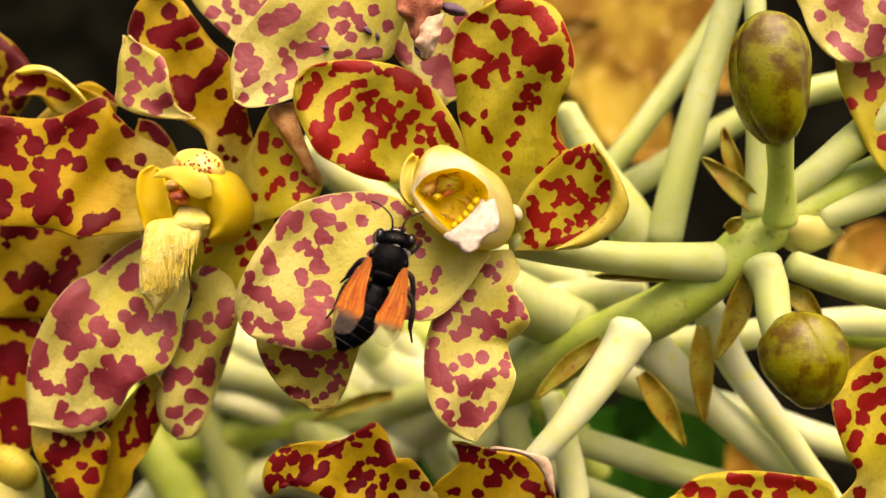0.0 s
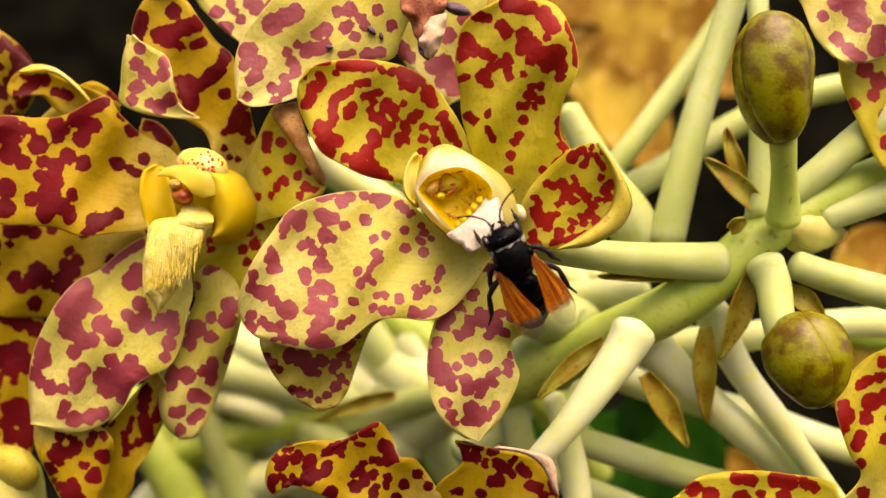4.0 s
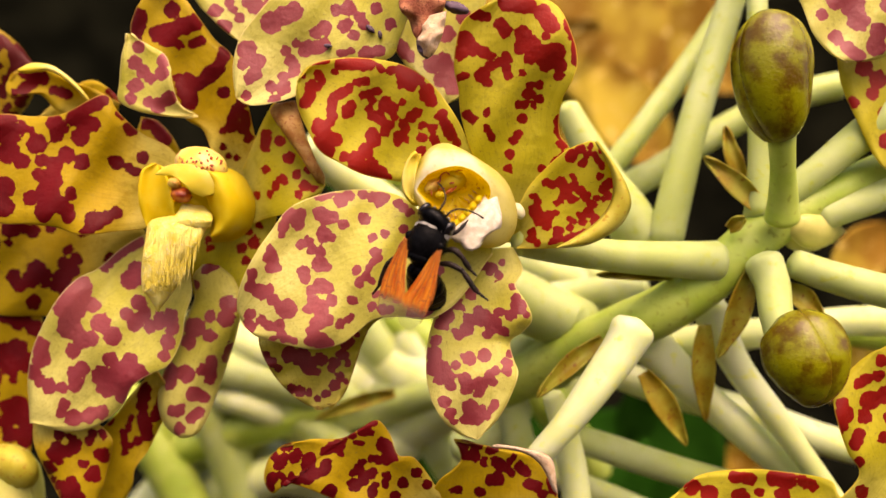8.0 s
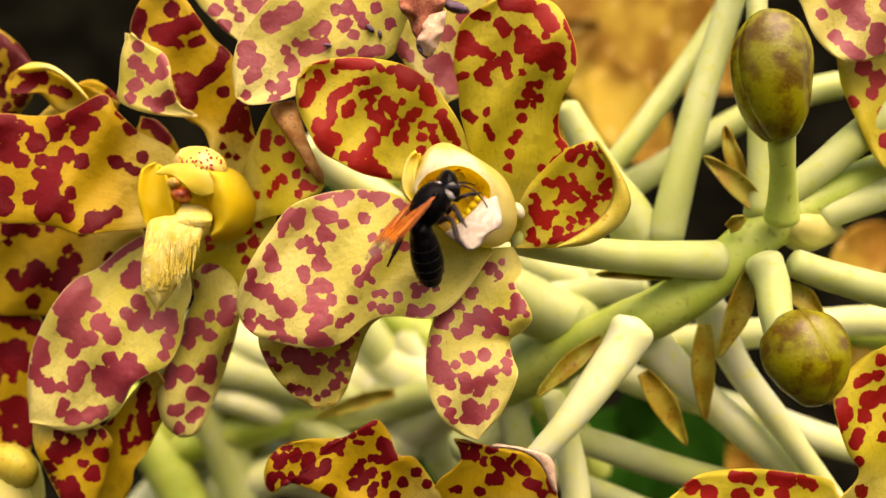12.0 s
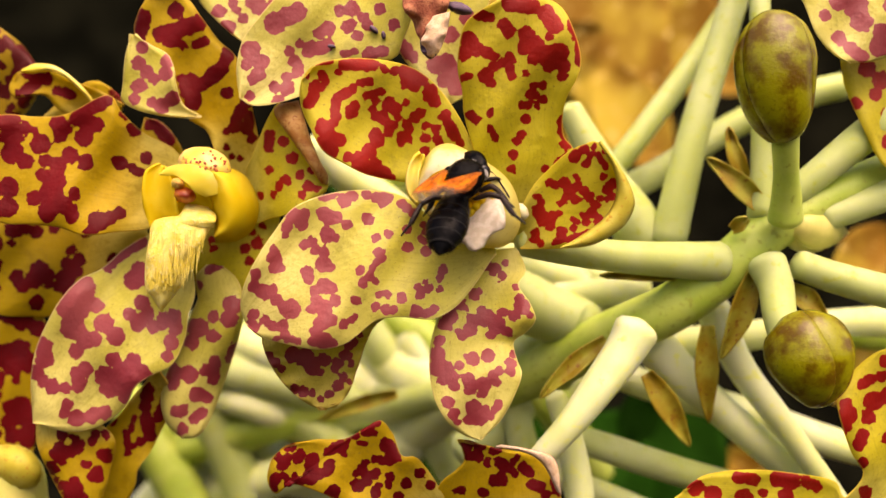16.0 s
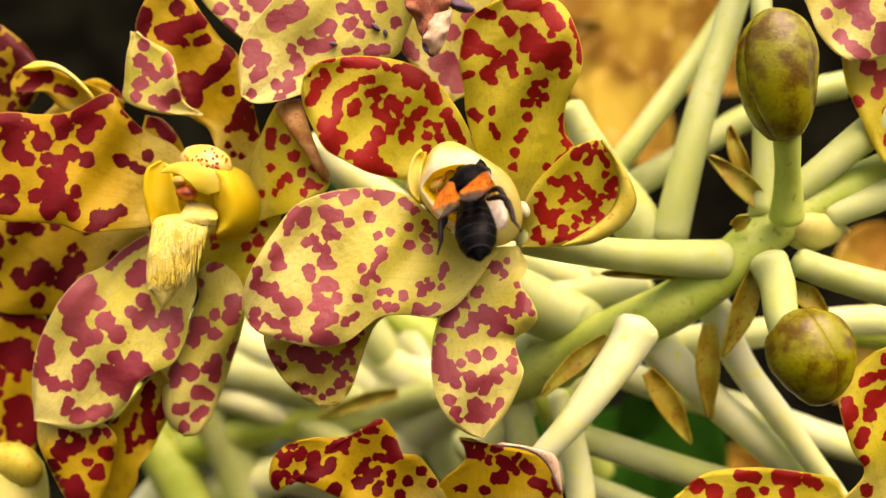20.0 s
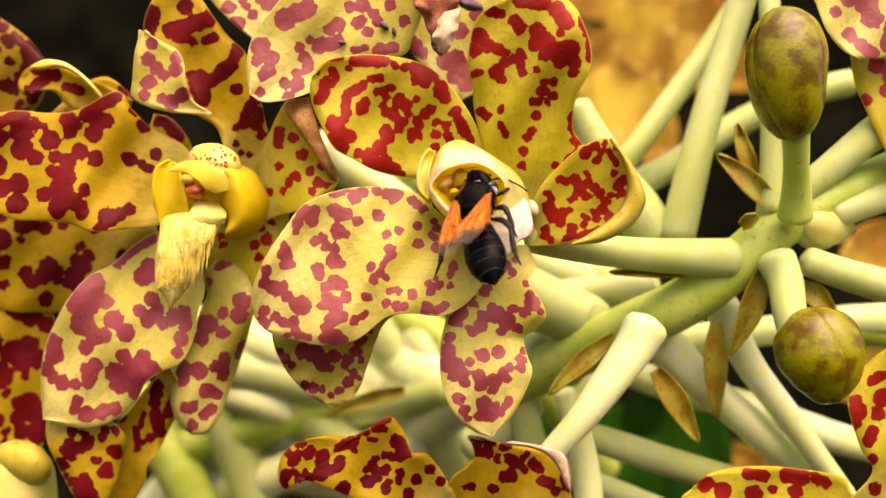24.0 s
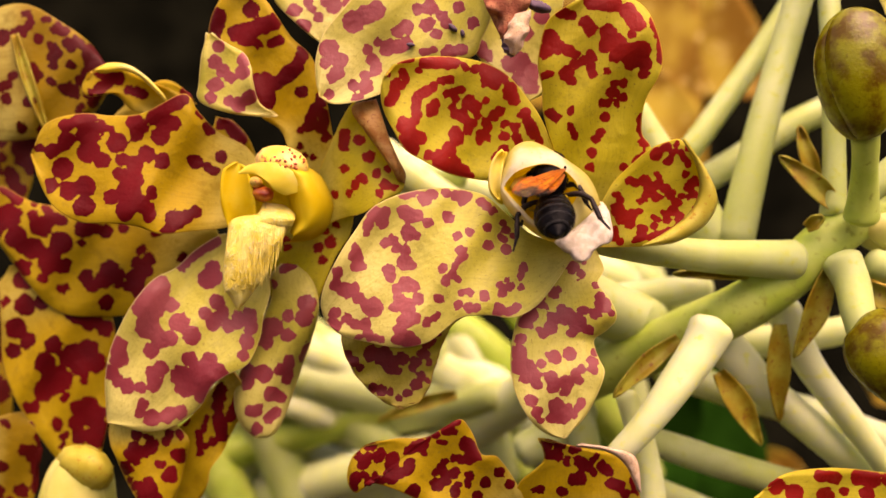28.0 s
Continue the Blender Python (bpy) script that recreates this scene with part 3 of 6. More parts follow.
petal("petal", main, [(905, 396), (934, 334), (968, 296), (1000, 268), (1028, 255), (1052, 252), (1076, 285), (1096, 325), (1112, 352)],
      [(915, 440), (950, 441), (985, 440), (1020, 436), (1056, 424), (1085, 404), (1103, 382), (1110, 366), (1112, 352)],
      (181, 174, 170, 172), 2.0, (1.0, 1.0, 0.0),
      [(1012, 278, 10.5), (1027, 265, 8.5), (1032, 288, 7.5), (1052, 273, 1064, 295, 4.5), (1062, 313, 4.5), (1072, 333, 1075, 348, 4.5), (992, 323, 8.5), (977, 328, 6.5), (1002, 338, 10.5), (1017, 328, 6.5), (997, 348, 7.5), (1012, 353, 7.5), (1027, 338, 7.5), (1037, 348, 6.5), (1047, 363, 7.5), (1042, 378, 8.5), (1052, 388, 5.5), (1032, 393, 5.5), (1017, 353, 4.5), (947, 373, 10.5), (957, 388, 12.5), (972, 383, 8.5)]
      + [(952, 358, 5.5), (982, 378, 4.5), (967, 401, 6.5), (947, 348, 3.5), (940, 348, 3.5), (942, 413, 6.5), (940, 423, 6.5), (949, 431, 4.5), (1007, 403, 4.5), (992, 408, 4.5), (1022, 418, 1057, 403, 4.5), (977, 428, 992, 421, 4.5), (1002, 423, 1037, 415, 4.5)], auto(22, 3, 5.5, 1.8, 0.3),
      label="side petal with a turned edge")
petal("petal_fold", main, [(1052, 252), (1072, 284), (1084, 322), (1080, 358), (1058, 390), (1020, 418), (985, 438)],
      [(1058, 253), (1092, 296), (1115, 345), (1114, 374), (1092, 406), (1042, 434), (985, 441)],
      (168, 169, 170), -1.2, (0.2, 1.0, 0.0), (), None, BUD_YELLOW, "turned-over pale yellow petal edge", (40, 8), 0.5, 2.0, 0.1)
petal("petal", main, [(868, 430, 3), (800, 420, 3), (748, 378, 4), (705, 346, 4), (640, 336, 4), (572, 344, 3), (512, 369, 2), (478, 412, 1), (452, 450, 0), (428, 498, 0), (419, 540, 0), (428, 572, 0)],
      [(870, 450, 0), (830, 510, 0), (795, 548, -1), (755, 566, -2), (706, 562, -3), (662, 567, -4), (634, 588, -4), (602, 611, -4), (556, 620, -3), (500, 610, -2), (452, 596, -1), (428, 572, 0)],
      (175, 172.5, 171, 171), 0.5, (1.0, 1.2, 1.0),
      [(564, 350, 582, 345, 6.5), (604, 355, 11.5), (617, 348, 8.5), (642, 345, 7.5), (660, 349, 682, 351, 7.5), (672, 359, 6.5), (704, 361, 714, 369, 6.5), (725, 378, 5.5), (567, 378, 577, 388, 10.5), (590, 385, 8.5), (607, 398, 7.5), (562, 375, 6.5), (644, 388, 9.5), (512, 383, 12.5), (530, 383, 10.5), (502, 403, 8.5), (527, 398, 8.5), (492, 383, 2.5), (482, 401, 2.5), (497, 418, 4.5), (574, 416, 12.5), (585, 421, 7.5)]
      + [(660, 421, 6.5), (680, 415, 6.5), (714, 406, 6.5), (744, 398, 4.5), (749, 410, 6.5), (737, 423, 745, 427, 4.5), (762, 421, 4.5), (716, 438, 8.5), (747, 446, 8.5), (532, 433, 7.5), (544, 430, 8.5), (552, 443, 7.5), (567, 448, 7.5), (567, 468, 12.5), (577, 475, 6.5), (479, 458, 11.5), (477, 443, 6.5), (482, 473, 10.5), (492, 475, 6.5), (664, 448, 8.5), (672, 458, 5.5), (660, 465, 6.5)]
      + [(627, 483, 2.5), (632, 478, 6.5), (652, 475, 5.5), (647, 491, 7.5), (637, 501, 7.5), (657, 498, 5.5), (537, 483, 9.5), (542, 495, 7.5), (567, 508, 12.5), (582, 510, 8.5), (552, 515, 8.5), (447, 488, 8.5), (442, 508, 8.5), (462, 518, 12.5), (477, 513, 7.5), (482, 531, 8.5), (587, 533, 8.5), (554, 533, 8.5), (567, 548, 14.5), (547, 548, 8.5), (507, 548, 16.5), (492, 541, 7.5)]
      + [(734, 508, 5.5), (737, 523, 7.5), (752, 511, 7.5), (747, 501, 3.5), (772, 513, 4.5), (777, 478, 6.5), (772, 493, 4.5), (664, 523, 4.5), (679, 523, 5.5), (704, 528, 7.5), (624, 533, 7.5), (657, 543, 6.5), (677, 548, 7.5), (690, 548, 5.5), (730, 551, 9.5), (727, 561, 6.5), (762, 548, 747, 558, 5.5), (442, 558, 8.5), (439, 578, 10.5), (462, 568, 7.5), (477, 578, 8.5), (492, 578, 10.5)]
      + [(497, 593, 7.5), (562, 573, 12.5), (552, 588, 8.5), (582, 568, 7.5), (602, 575, 7.5), (612, 568, 622, 563, 4.5), (567, 603, 12.5), (547, 606, 6.5), (582, 608, 6.5), (502, 603, 522, 603, 4.5), (482, 600, 4.5)],
      mat=PETAL_PALE_SHEEN, label="broad pale yellow petal with dusky maroon blotches", grid=(84, 60))
petal("petal", main, [(838, 442, 2), (815, 470, 1), (796, 500), (783, 535), (766, 570), (756, 612), (754, 660), (764, 710), (788, 750), (818, 772), (845, 779)],
      [(910, 438, 2), (925, 478, 2), (912, 505, 0), (932, 536, -1), (942, 566, -2), (926, 588, 0), (904, 605, 2), (909, 636, 0), (917, 662, -2), (906, 698, -1), (882, 742, 0), (845, 779)],
      (180, 175, 171, 168.5), 1.0, (1.0, 2.2, 0.4),
      [(842, 465, 3.5), (857, 471, 7.5), (872, 473, 7.5), (887, 465, 4.5), (882, 488, 6.5), (877, 498, 2.5), (867, 483, 5.5), (892, 463, 2.5), (804, 498, 6.5), (800, 513, 10.5), (792, 533, 12.5), (790, 558, 12.5), (807, 538, 9.5), (782, 573, 10.5), (817, 543, 4.5), (832, 521, 8.5), (844, 516, 4.5), (832, 568, 10.5), (812, 593, 8.5), (827, 583, 10.5), (852, 563, 14.5), (872, 573, 14.5)]
      + [(847, 548, 6.5), (882, 553, 7.5), (892, 588, 7.5), (862, 593, 5.5), (807, 588, 6.5), (917, 543, 12.5), (912, 528, 6.5), (932, 558, 4.5), (904, 558, 8.5), (907, 508, 4.5), (772, 603, 8.5), (770, 628, 12.5), (767, 653, 12.5), (782, 653, 12.5), (792, 668, 12.5), (797, 683, 8.5), (807, 648, 6.5), (777, 673, 8.5), (830, 635, 10.5), (857, 630, 10.5), (820, 633, 5.5), (822, 673, 10.5)]
      + [(827, 688, 10.5), (850, 681, 12.5), (867, 665, 8.5), (877, 658, 6.5), (847, 698, 6.5), (872, 678, 6.5), (897, 643, 8.5), (897, 658, 7.5), (902, 628, 5.5), (787, 713, 8.5), (797, 733, 9.5), (782, 708, 5.5), (804, 748, 4.5), (832, 723, 12.5), (842, 741, 12.5), (852, 728, 8.5), (824, 743, 8.5), (867, 728, 877, 715, 5.5), (862, 738, 4.5)],
      mat=PETAL_PALE_SHEEN, label="hanging pale petal with wavy edges and maroon blotches")
petal("sepal", main, [(462, 585), (458, 606), (470, 640), (492, 674), (520, 702), (545, 718), (570, 725)],
      [(690, 556), (660, 575), (643, 606), (628, 650), (614, 690), (596, 714), (570, 725)], (177, 179, 178), 1.0, (0.9, 5.0, 0.0),
      [(470, 633, 8.5), (482, 643, 7.5), (492, 653, 5.5), (512, 628, 12.5), (532, 633, 14.5), (547, 648, 14.5), (567, 638, 10.5), (562, 658, 6.5), (537, 621, 6.5), (592, 643, 7.5), (607, 628, 8.5), (612, 613, 7.5), (620, 603, 6.5), (632, 593, 4.5), (587, 653, 4.5), (617, 643, 4.5), (532, 693, 8.5), (517, 688, 6.5), (547, 695, 4.5), (592, 683, 8.5), (577, 698, 6.5), (602, 668, 6.5)]
      + [(562, 708, 5.5), (612, 675, 3.5)],
      mat=PETAL_BROWNED, label="lower sepal with a browned ragged edge", thick=0.6, rim=6.0)

# lip: a hooded shell round a golden throat, white apex, callus and column
MOUTH = [(738, 335, 168.5), (757, 310, 167), (787, 298, 166), (812, 295, 166), (838, 304, 166.5), (862, 324, 167.5), (868, 345, 168), (856, 371, 168), (836, 391, 167.5), (813, 405, 167), (793, 399, 167), (768, 373, 167.5), (746, 349, 168)]
OUTSIDE = [(731, 337, 172), (738, 305, 172), (755, 268, 172.5), (781, 254, 173), (808, 260, 173), (856, 288, 173.5), (893, 318, 174), (912, 360, 174), (914, 400, 174), (896, 430, 174), (862, 440, 173.5), (812, 427, 172), (775, 402, 171.5), (744, 370, 171.5)]
BRIM = [(733, 336, 169), (745, 304, 168), (770, 275, 168), (796, 271, 167.8), (826, 279, 168), (860, 302, 168.5), (886, 328, 169.5), (898, 362, 170), (896, 394, 170), (876, 418, 170), (848, 425, 169.5), (806, 416, 168), (771, 389, 168), (744, 358, 168.5)]
loft("lip", main, [MOUTH, BRIM, OUTSIDE, shrunk(OUTSIDE, 0.86, (850, 370), 178), shrunk(OUTSIDE, 0.45, (870, 385), 184)], LIP_HOOD, "cream hood of the lip", shut=(False, True), rough=0.22)
loft("throat", main, [MOUTH, shrunk(MOUTH, 0.93, (804, 349), 168.8), shrunk(MOUTH, 0.80, (806, 348), 170.4), shrunk(MOUTH, 0.55, (808, 346), 171.6), shrunk(MOUTH, 0.1, (808, 346), 172)], THROAT, "golden throat of the lip", shut=(False, True), rough=0.15)
for u, v, r in ((818, 388, 8), (828, 378, 8), (837, 367, 8), (846, 355, 7), (808, 397, 7)):
    egg("callus_tooth", main, u, v, 169.8, r, r * 1.35, 2.5, 40, LIP, "", 0.1)
egg("column", main, 797, 322, 171.6, 27, 20, 3.0, -25, LIP, "yellow column tip", 0.16)
egg("column_wing", main, 764, 330, 171.2, 17, 12, 2.6, -48, ORANGE, "orange speckled wing of the column", 0.2)
egg("anther", main, 778, 346, 169.8, 8, 7, 1.8, -20, LIP, "", 0.1)
egg("anther", main, 806, 312, 170.2, 13, 8, 1.6, 20, LIP, "", 0.15)
egg("stigma", main, 799, 325, 169.2, 6, 3, 0.8, -10, REDDISH)
egg("stigma", main, 795, 339, 169.6, 8, 3.5, 0.8, -38, REDDISH)
for i in range(5):
    leaf("throat_streak", main, (820 + i * 7.5, 350 - i * 6.5, 172.0), (832 + i * 6, 360 - i * 8, 170.6), 0.6, ORANGE, "", 0, 0.1, 0.2)
    leaf("throat_streak", main, (772 + i * 8, 366 + i * 2.4, 172.0), (783 + i * 6, 378 + i * 3, 170.6), 0.6, ORANGE, "", 0, 0.1, 0.2)
for crest in ([(764, 349), (763, 335), (769, 327), (778, 322), (780, 311), (790, 306), (798, 312), (808, 304), (824, 302), (842, 309)], [(776, 337), (787, 333), (792, 323), (801, 319), (807, 329), (799, 340), (786, 345)]):
    stem("column_edge", main, [(u, v, 169.2 + 0.02 * (u - 764) * 0.3, 1.5) for u, v in crest], REDDISH, "red-edged crest of the column", n=50, sides=8)
lip_apex = petal("lip_apex", main, [(811, 399, 2), (794, 409, 1), (788, 415, 0), (797, 423, 0), (806, 430, 0), (815, 433, 0), (823, 443, 0), (834, 446, 0)],
                 [(868, 336, 3), (879, 348, 1), (884, 366, 0), (888, 384, 0), (886, 404, 0), (872, 411, 0), (858, 422, 0), (850, 438, 0), (834, 446, 0)], (168.3, 166, 165, 164.5), -1.0, (0.3, 3.5, 0.0), (), None, LIP_WHITE,
                 "white downy tip of the lip", (56, 44), 0.9, 2.0, 0.14)
petal("lip_lobe", main, [(738, 272), (724, 282), (714, 300), (711, 322), (716, 345), (738, 366)], [(740, 273), (739, 290), (735, 315), (734, 338), (735, 350), (738, 366)], (169, 168.5, 170), 1.5,
      (0.2, 1.0, 0.0), (), None, LIP_CREAM, "pale side lobe of the lip", (30, 14), 0.6, 2.0, 0.2)
# Added whitish lump: imitates a patch of glare at the base of the petals.
egg("glare_lump", main, 918, 374, 177.0, 10, 15, 1.2, -20, GLARE_PALE, "pale lump standing in for a white glare at the petal base", 0.12)

# ---- the flower to its side, with a yellow lip ----
second = thing("orchid_flower", P(400, 350, 190), "tiger orchid flower seen obliquely, with a bright yellow lip", "flower", "orchid flowers")
petal("petal", second, [(330, 300, 2), (300, 262, 2), (250, 236, 2), (210, 200, 1), (182, 168, 0), (112, 202, 0), (60, 207), (0, 203), (-60, 222), (-84, 275)],
      [(330, 385), (268, 404), (200, 412, -1), (142, 417, -2), (100, 404, -3), (50, 398, -3), (0, 396, -3), (-45, 370, -2), (-74, 320, -1), (-84, 275)],
      (188, 182, 181, 183), 1.0, (1.0, 1.6, 0.0),
      [(8, 216, 19), (14, 240, 19), (36, 228, 11), (14, 270, 18), (36, 286, 13), (65, 256, 16), (100, 240, 11), (95, 219, 13), (130, 212, 13), (142, 200, 11), (150, 221, 11), (164, 222, 13), (142, 244, 14),
       (118, 276, 13), (145, 288, 12), (74, 286, 11), (96, 292, 13), (68, 310, 11), (90, 322, 18), (84, 346, 22), (56, 352, 12), (102, 362, 16), (78, 378, 14), (126, 345, 10), (120, 372, 120, 386, 10)]
      + [(205, 288, 12), (228, 297, 6), (252, 280, 10), (240, 304, 8), (8, 332, 17), (6, 368, 17), (168, 392, 16), (190, 386, 10), (206, 378, 10), (154, 412, 10), (232, 228, 12), (180, 180, 150, 192, 11),
         (216, 200, 10), (-25, 250, 14), (-30, 300, 17), (-50, 270, 12), (-20, 340, 14), (-25, 225, 12), (-50, 330, 11)], auto(10, 4, 7, 1.2, 0.35), PETAL_AMBER, label="outstretched petal with dark maroon blotches")
petal("petal", second, [(300, 425, 2), (262, 415, 2), (215, 440, 2), (175, 475, 2), (135, 495, 1), (102, 530, 0), (78, 572, 0), (58, 620, 0), (50, 670, 0), (52, 715, 0), (54, 748)],
      [(335, 470), (340, 520), (328, 560, -1), (322, 600, -1), (300, 645, -2), (262, 666, -3), (235, 685, -4), (215, 722, -3), (170, 755, -2), (115, 764, -1), (54, 748)],
      (187, 185, 184.5, 185), 0.6, (1.2, 1.3, 0.6),
      [(140, 512, 22), (128, 542, 27), (165, 541, 12), (106, 550, 11), (124, 580, 20), (146, 602, 15), (162, 600, 12), (130, 622, 12), (178, 572, 16), (200, 596, 15), (72, 614, 15), (74, 634, 15),
       (60, 660, 11), (72, 676, 10), (86, 684, 12), (112, 686, 8), (130, 660, 10), (146, 654, 12), (135, 681, 12), (195, 636, 12), (180, 666, 15), (212, 662, 18), (230, 640, 13), (242, 662, 16), (220, 682, 20)]
      + [(190, 686, 16), (216, 702, 10), (256, 666, 9), (115, 716, 9), (110, 732, 8), (130, 741, 13), (160, 735, 13), (182, 730, 11), (205, 445, 240, 426, 13), (185, 470, 200, 455, 10), (240, 475, 10),
         (230, 496, 15), (246, 492, 10), (245, 536, 12), (225, 556, 11), (240, 571, 15), (256, 556, 11), (265, 578, 10), (284, 562, 284, 575, 9), (302, 562, 12), (298, 606, 12), (306, 582, 11), (290, 630, 9)],
      mat=PETAL_PALE_SHEEN, label="drooping pale petal with dusky maroon blotches", grid=(80, 54))
petal("sepal", second, [(360, 468), (342, 490), (345, 525), (330, 565), (318, 610), (290, 660), (280, 712), (292, 752), (318, 776)],
      [(388, 470), (415, 495), (428, 540), (420, 590), (405, 640), (388, 690), (366, 745), (345, 772), (318, 776)], (188, 189, 190, 189), -2.0, (1.0, 1.2, 2.0),
      [(405, 540, 15), (400, 565, 14), (345, 580, 16), (335, 605, 12), (372, 560, 9), (372, 595, 10), (410, 615, 402, 635, 7), (300, 660, 14), (302, 680, 10), (330, 662, 14), (360, 655, 10), (375, 640, 372, 670, 9),
       (345, 698, 12), (362, 704, 9), (305, 728, 320, 726, 8), (340, 740, 355, 728, 7), (318, 760, 9), (345, 505, 7), (365, 478, 378, 470, 7)], mat=PETAL_PALE_SHEEN, label="narrow lower sepal with maroon blotches")
petal("sepal", second, [(385, 300), (372, 262), (358, 230), (322, 205), (296, 150), (250, 96), (230, 60), (238, 20), (262, -20)],
      [(470, 330), (455, 260), (440, 190), (425, 130), (408, 95), (380, 70), (350, 30), (320, -6), (262, -20)], (189, 186, 184, 183), 2.0, (1.5, 1.2, 1.0),
      [(245, 30, 238, 60, 13), (303, 18, 13), (276, 60, 300, 56, 13), (310, 52, 345, 40, 13), (286, 73, 318, 80, 7), (339, 78, 355, 74, 7), (398, 92, 392, 110, 9), (386, 120, 360, 142, 12), (352, 150, 330, 140, 9),
       (326, 150, 335, 178, 15), (316, 140, 8), (395, 165, 10), (380, 130, 9), (420, 195, 412, 215, 9), (436, 205, 430, 228, 9), (404, 226, 420, 222, 7), (440, 244, 8), (450, 208, 6), (430, 172, 428, 182, 8), (395, 232, 6),
       (395, 260, 4), (404, 276, 4), (420, 280, 4)], mat=PETAL_AMBER, label="hooded upper sepal with dark maroon blotches")
petal("sepal_fold", second, [(225, 60), (214, 100), (210, 150), (209, 178), (238, 196), (290, 207), (350, 207)],
      [(231, 62), (262, 80), (290, 96), (301, 120), (305, 148), (318, 184), (350, 207)], (182.5, 181.2, 182), 1.0, (0.4, 1.0, 0.0),
      [(239, 112, 11), (253, 128, 10), (239, 153, 12), (233, 176, 9), (289, 108, 11), (286, 130, 11), (266, 140, 8), (298, 176, 12), (278, 188, 12), (262, 180, 8), (244, 84, 9)], mat=PETAL_PALE_SHEEN,
      label="turned-over pale sepal tip with pink blotches", grid=(44, 30))
petal("petal", second, [(430, 300), (450, 250), (470, 205), (488, 182), (505, 210), (530, 252), (556, 290), (574, 325)],
      [(440, 400), (470, 388), (500, 380), (530, 360), (556, 350), (568, 342), (573, 334), (574, 325)], (189, 183, 180, 180), 2.5, (1.2, 1.0, 0.0),
      [(470, 240, 470, 260, 8), (495, 250, 8), (512, 280, 9), (525, 310, 7), (540, 330, 9), (500, 318, 8), (488, 330, 7), (470, 300, 6), (455, 345, 5), (478, 345, 5), (530, 345, 6), (555, 335, 5), (545, 300, 5)],
      mat=PETAL, label="curled yellow petal with dark blotches")
petal("petal_fold", second, [(486, 184), (478, 200), (500, 235), (524, 268), (545, 300), (562, 325)], [(522, 178), (534, 215), (545, 250), (560, 285), (574, 310), (574, 328)], (179, 178, 179), -0.8,
      (0.3, 1.0, 0.0), (), None, FOLD_RUST, "turned-over brownish petal edge", (36, 12), 0.6, 3.0)
petal("petal", second, [(262, 640), (258, 668), (232, 700), (206, 735), (170, 770), (150, 810), (160, 860), (170, 900)],
      [(275, 655), (298, 690), (300, 720), (282, 760), (262, 800), (240, 830), (235, 860), (215, 900)], (189, 191, 192, 192), 2.0, (1.5, 2.0, 0.0),
      [(258, 690, 252, 720, 9), (255, 740, 260, 770, 10), (245, 780, 7), (220, 765, 222, 800, 5), (232, 740, 228, 760, 4), (180, 790, 6), (290, 700, 275, 740, 7), (195, 745, 7), (232, 790, 5)],
      mat=PETAL_AMBER, label="curled lower petal in amber with dark streaks")
petal("petal", second, [(60, 740), (62, 790), (90, 850), (120, 905)], [(170, 745), (200, 780), (190, 840), (170, 905)], (188, 188, 188), -1.0, (0.8, 2, 0),
      [(105, 770, 8), (100, 800, 110, 800, 11), (125, 775, 6), (125, 805, 5), (140, 785, 5), (105, 855, 5), (115, 870, 8), (130, 872, 6), (138, 868, 5), (160, 780, 8), (165, 770, 7), (95, 850, 5), (182, 770, 6)],
      scatter=(26, 5, 10, 1.2, 0.1), mat=PETAL_AMBER, label="lower amber petal with scattered dark spots")
# yellow lip: pouch, mouth, hood and tongue
MOUTH_B = [(250, 345, 181.5), (256, 318, 180.5), (280, 302, 179.5), (310, 302, 179.5), (340, 308, 179.5), (360, 326, 179.5), (370, 350, 179.5), (378, 380, 180), (366, 400, 180.5), (320, 404, 181), (272, 404, 181.5), (254, 376, 181.5)]
loft("throat", second, [MOUTH_B, shrunk(MOUTH_B, 0.92, (310, 350), 181.1), shrunk(MOUTH_B, 0.75, (316, 350), 181.7), shrunk(MOUTH_B, 0.45, (322, 348), 182.1), shrunk(MOUTH_B, 0.1, (322, 348), 182.3)], LIP, "yellow throat of the lip", shut=(False, True), rough=0.15)
petal("lip", second, [(350, 308, 1), (357, 318, 1), (361, 330, 2), (365, 346, 2), (370, 368, 2), (376, 390, 2), (372, 414, 1)], [(388, 296, 6), (414, 302, 9), (436, 320, 11), (454, 364, 12), (444, 404, 11), (414, 426, 9), (376, 430, 7)], (177.5, 176.1, 176.9, 179.5), -4.5, (0.2, 1.5, 0), (), None, LIP,
      "bright yellow swollen pouch of the lip", (60, 44), 0.7, 2.0, 0.25)
petal("lip_lobe", second, [(262, 408), (248, 372), (244, 338), (249, 305), (264, 294), (277, 290)], [(316, 402), (308, 368), (303, 338), (296, 314), (288, 300), (281, 294)], (179, 177.1, 176.7, 177.5), 2.2, (0.3, 1.5, 0), (), None, LIP,
      "yellow side lobe of the lip", (44, 30), 0.6, 2.0, 0.25)
petal("lip_hood", second, [(274, 311), (290, 312), (307, 314), (326, 328), (338, 341), (358, 350)], [(275, 309), (290, 297), (316, 291), (348, 296), (374, 312), (384, 344)], (175.1, 174.1, 174.1, 175.3), -0.2, (0.2, 1.5, 0), (), None, LIP_CREAM,
      "pale hood over the mouth of the lip", (40, 26), 0.4, 2.0, 0.2, 0.0)
cap = egg("anther_cap", second, 356, 294, 180.5, 48, 33, 6.5, 12, ANTHER, "yellow anther cap speckled red", 0.05)
fleck = random.Random(11)
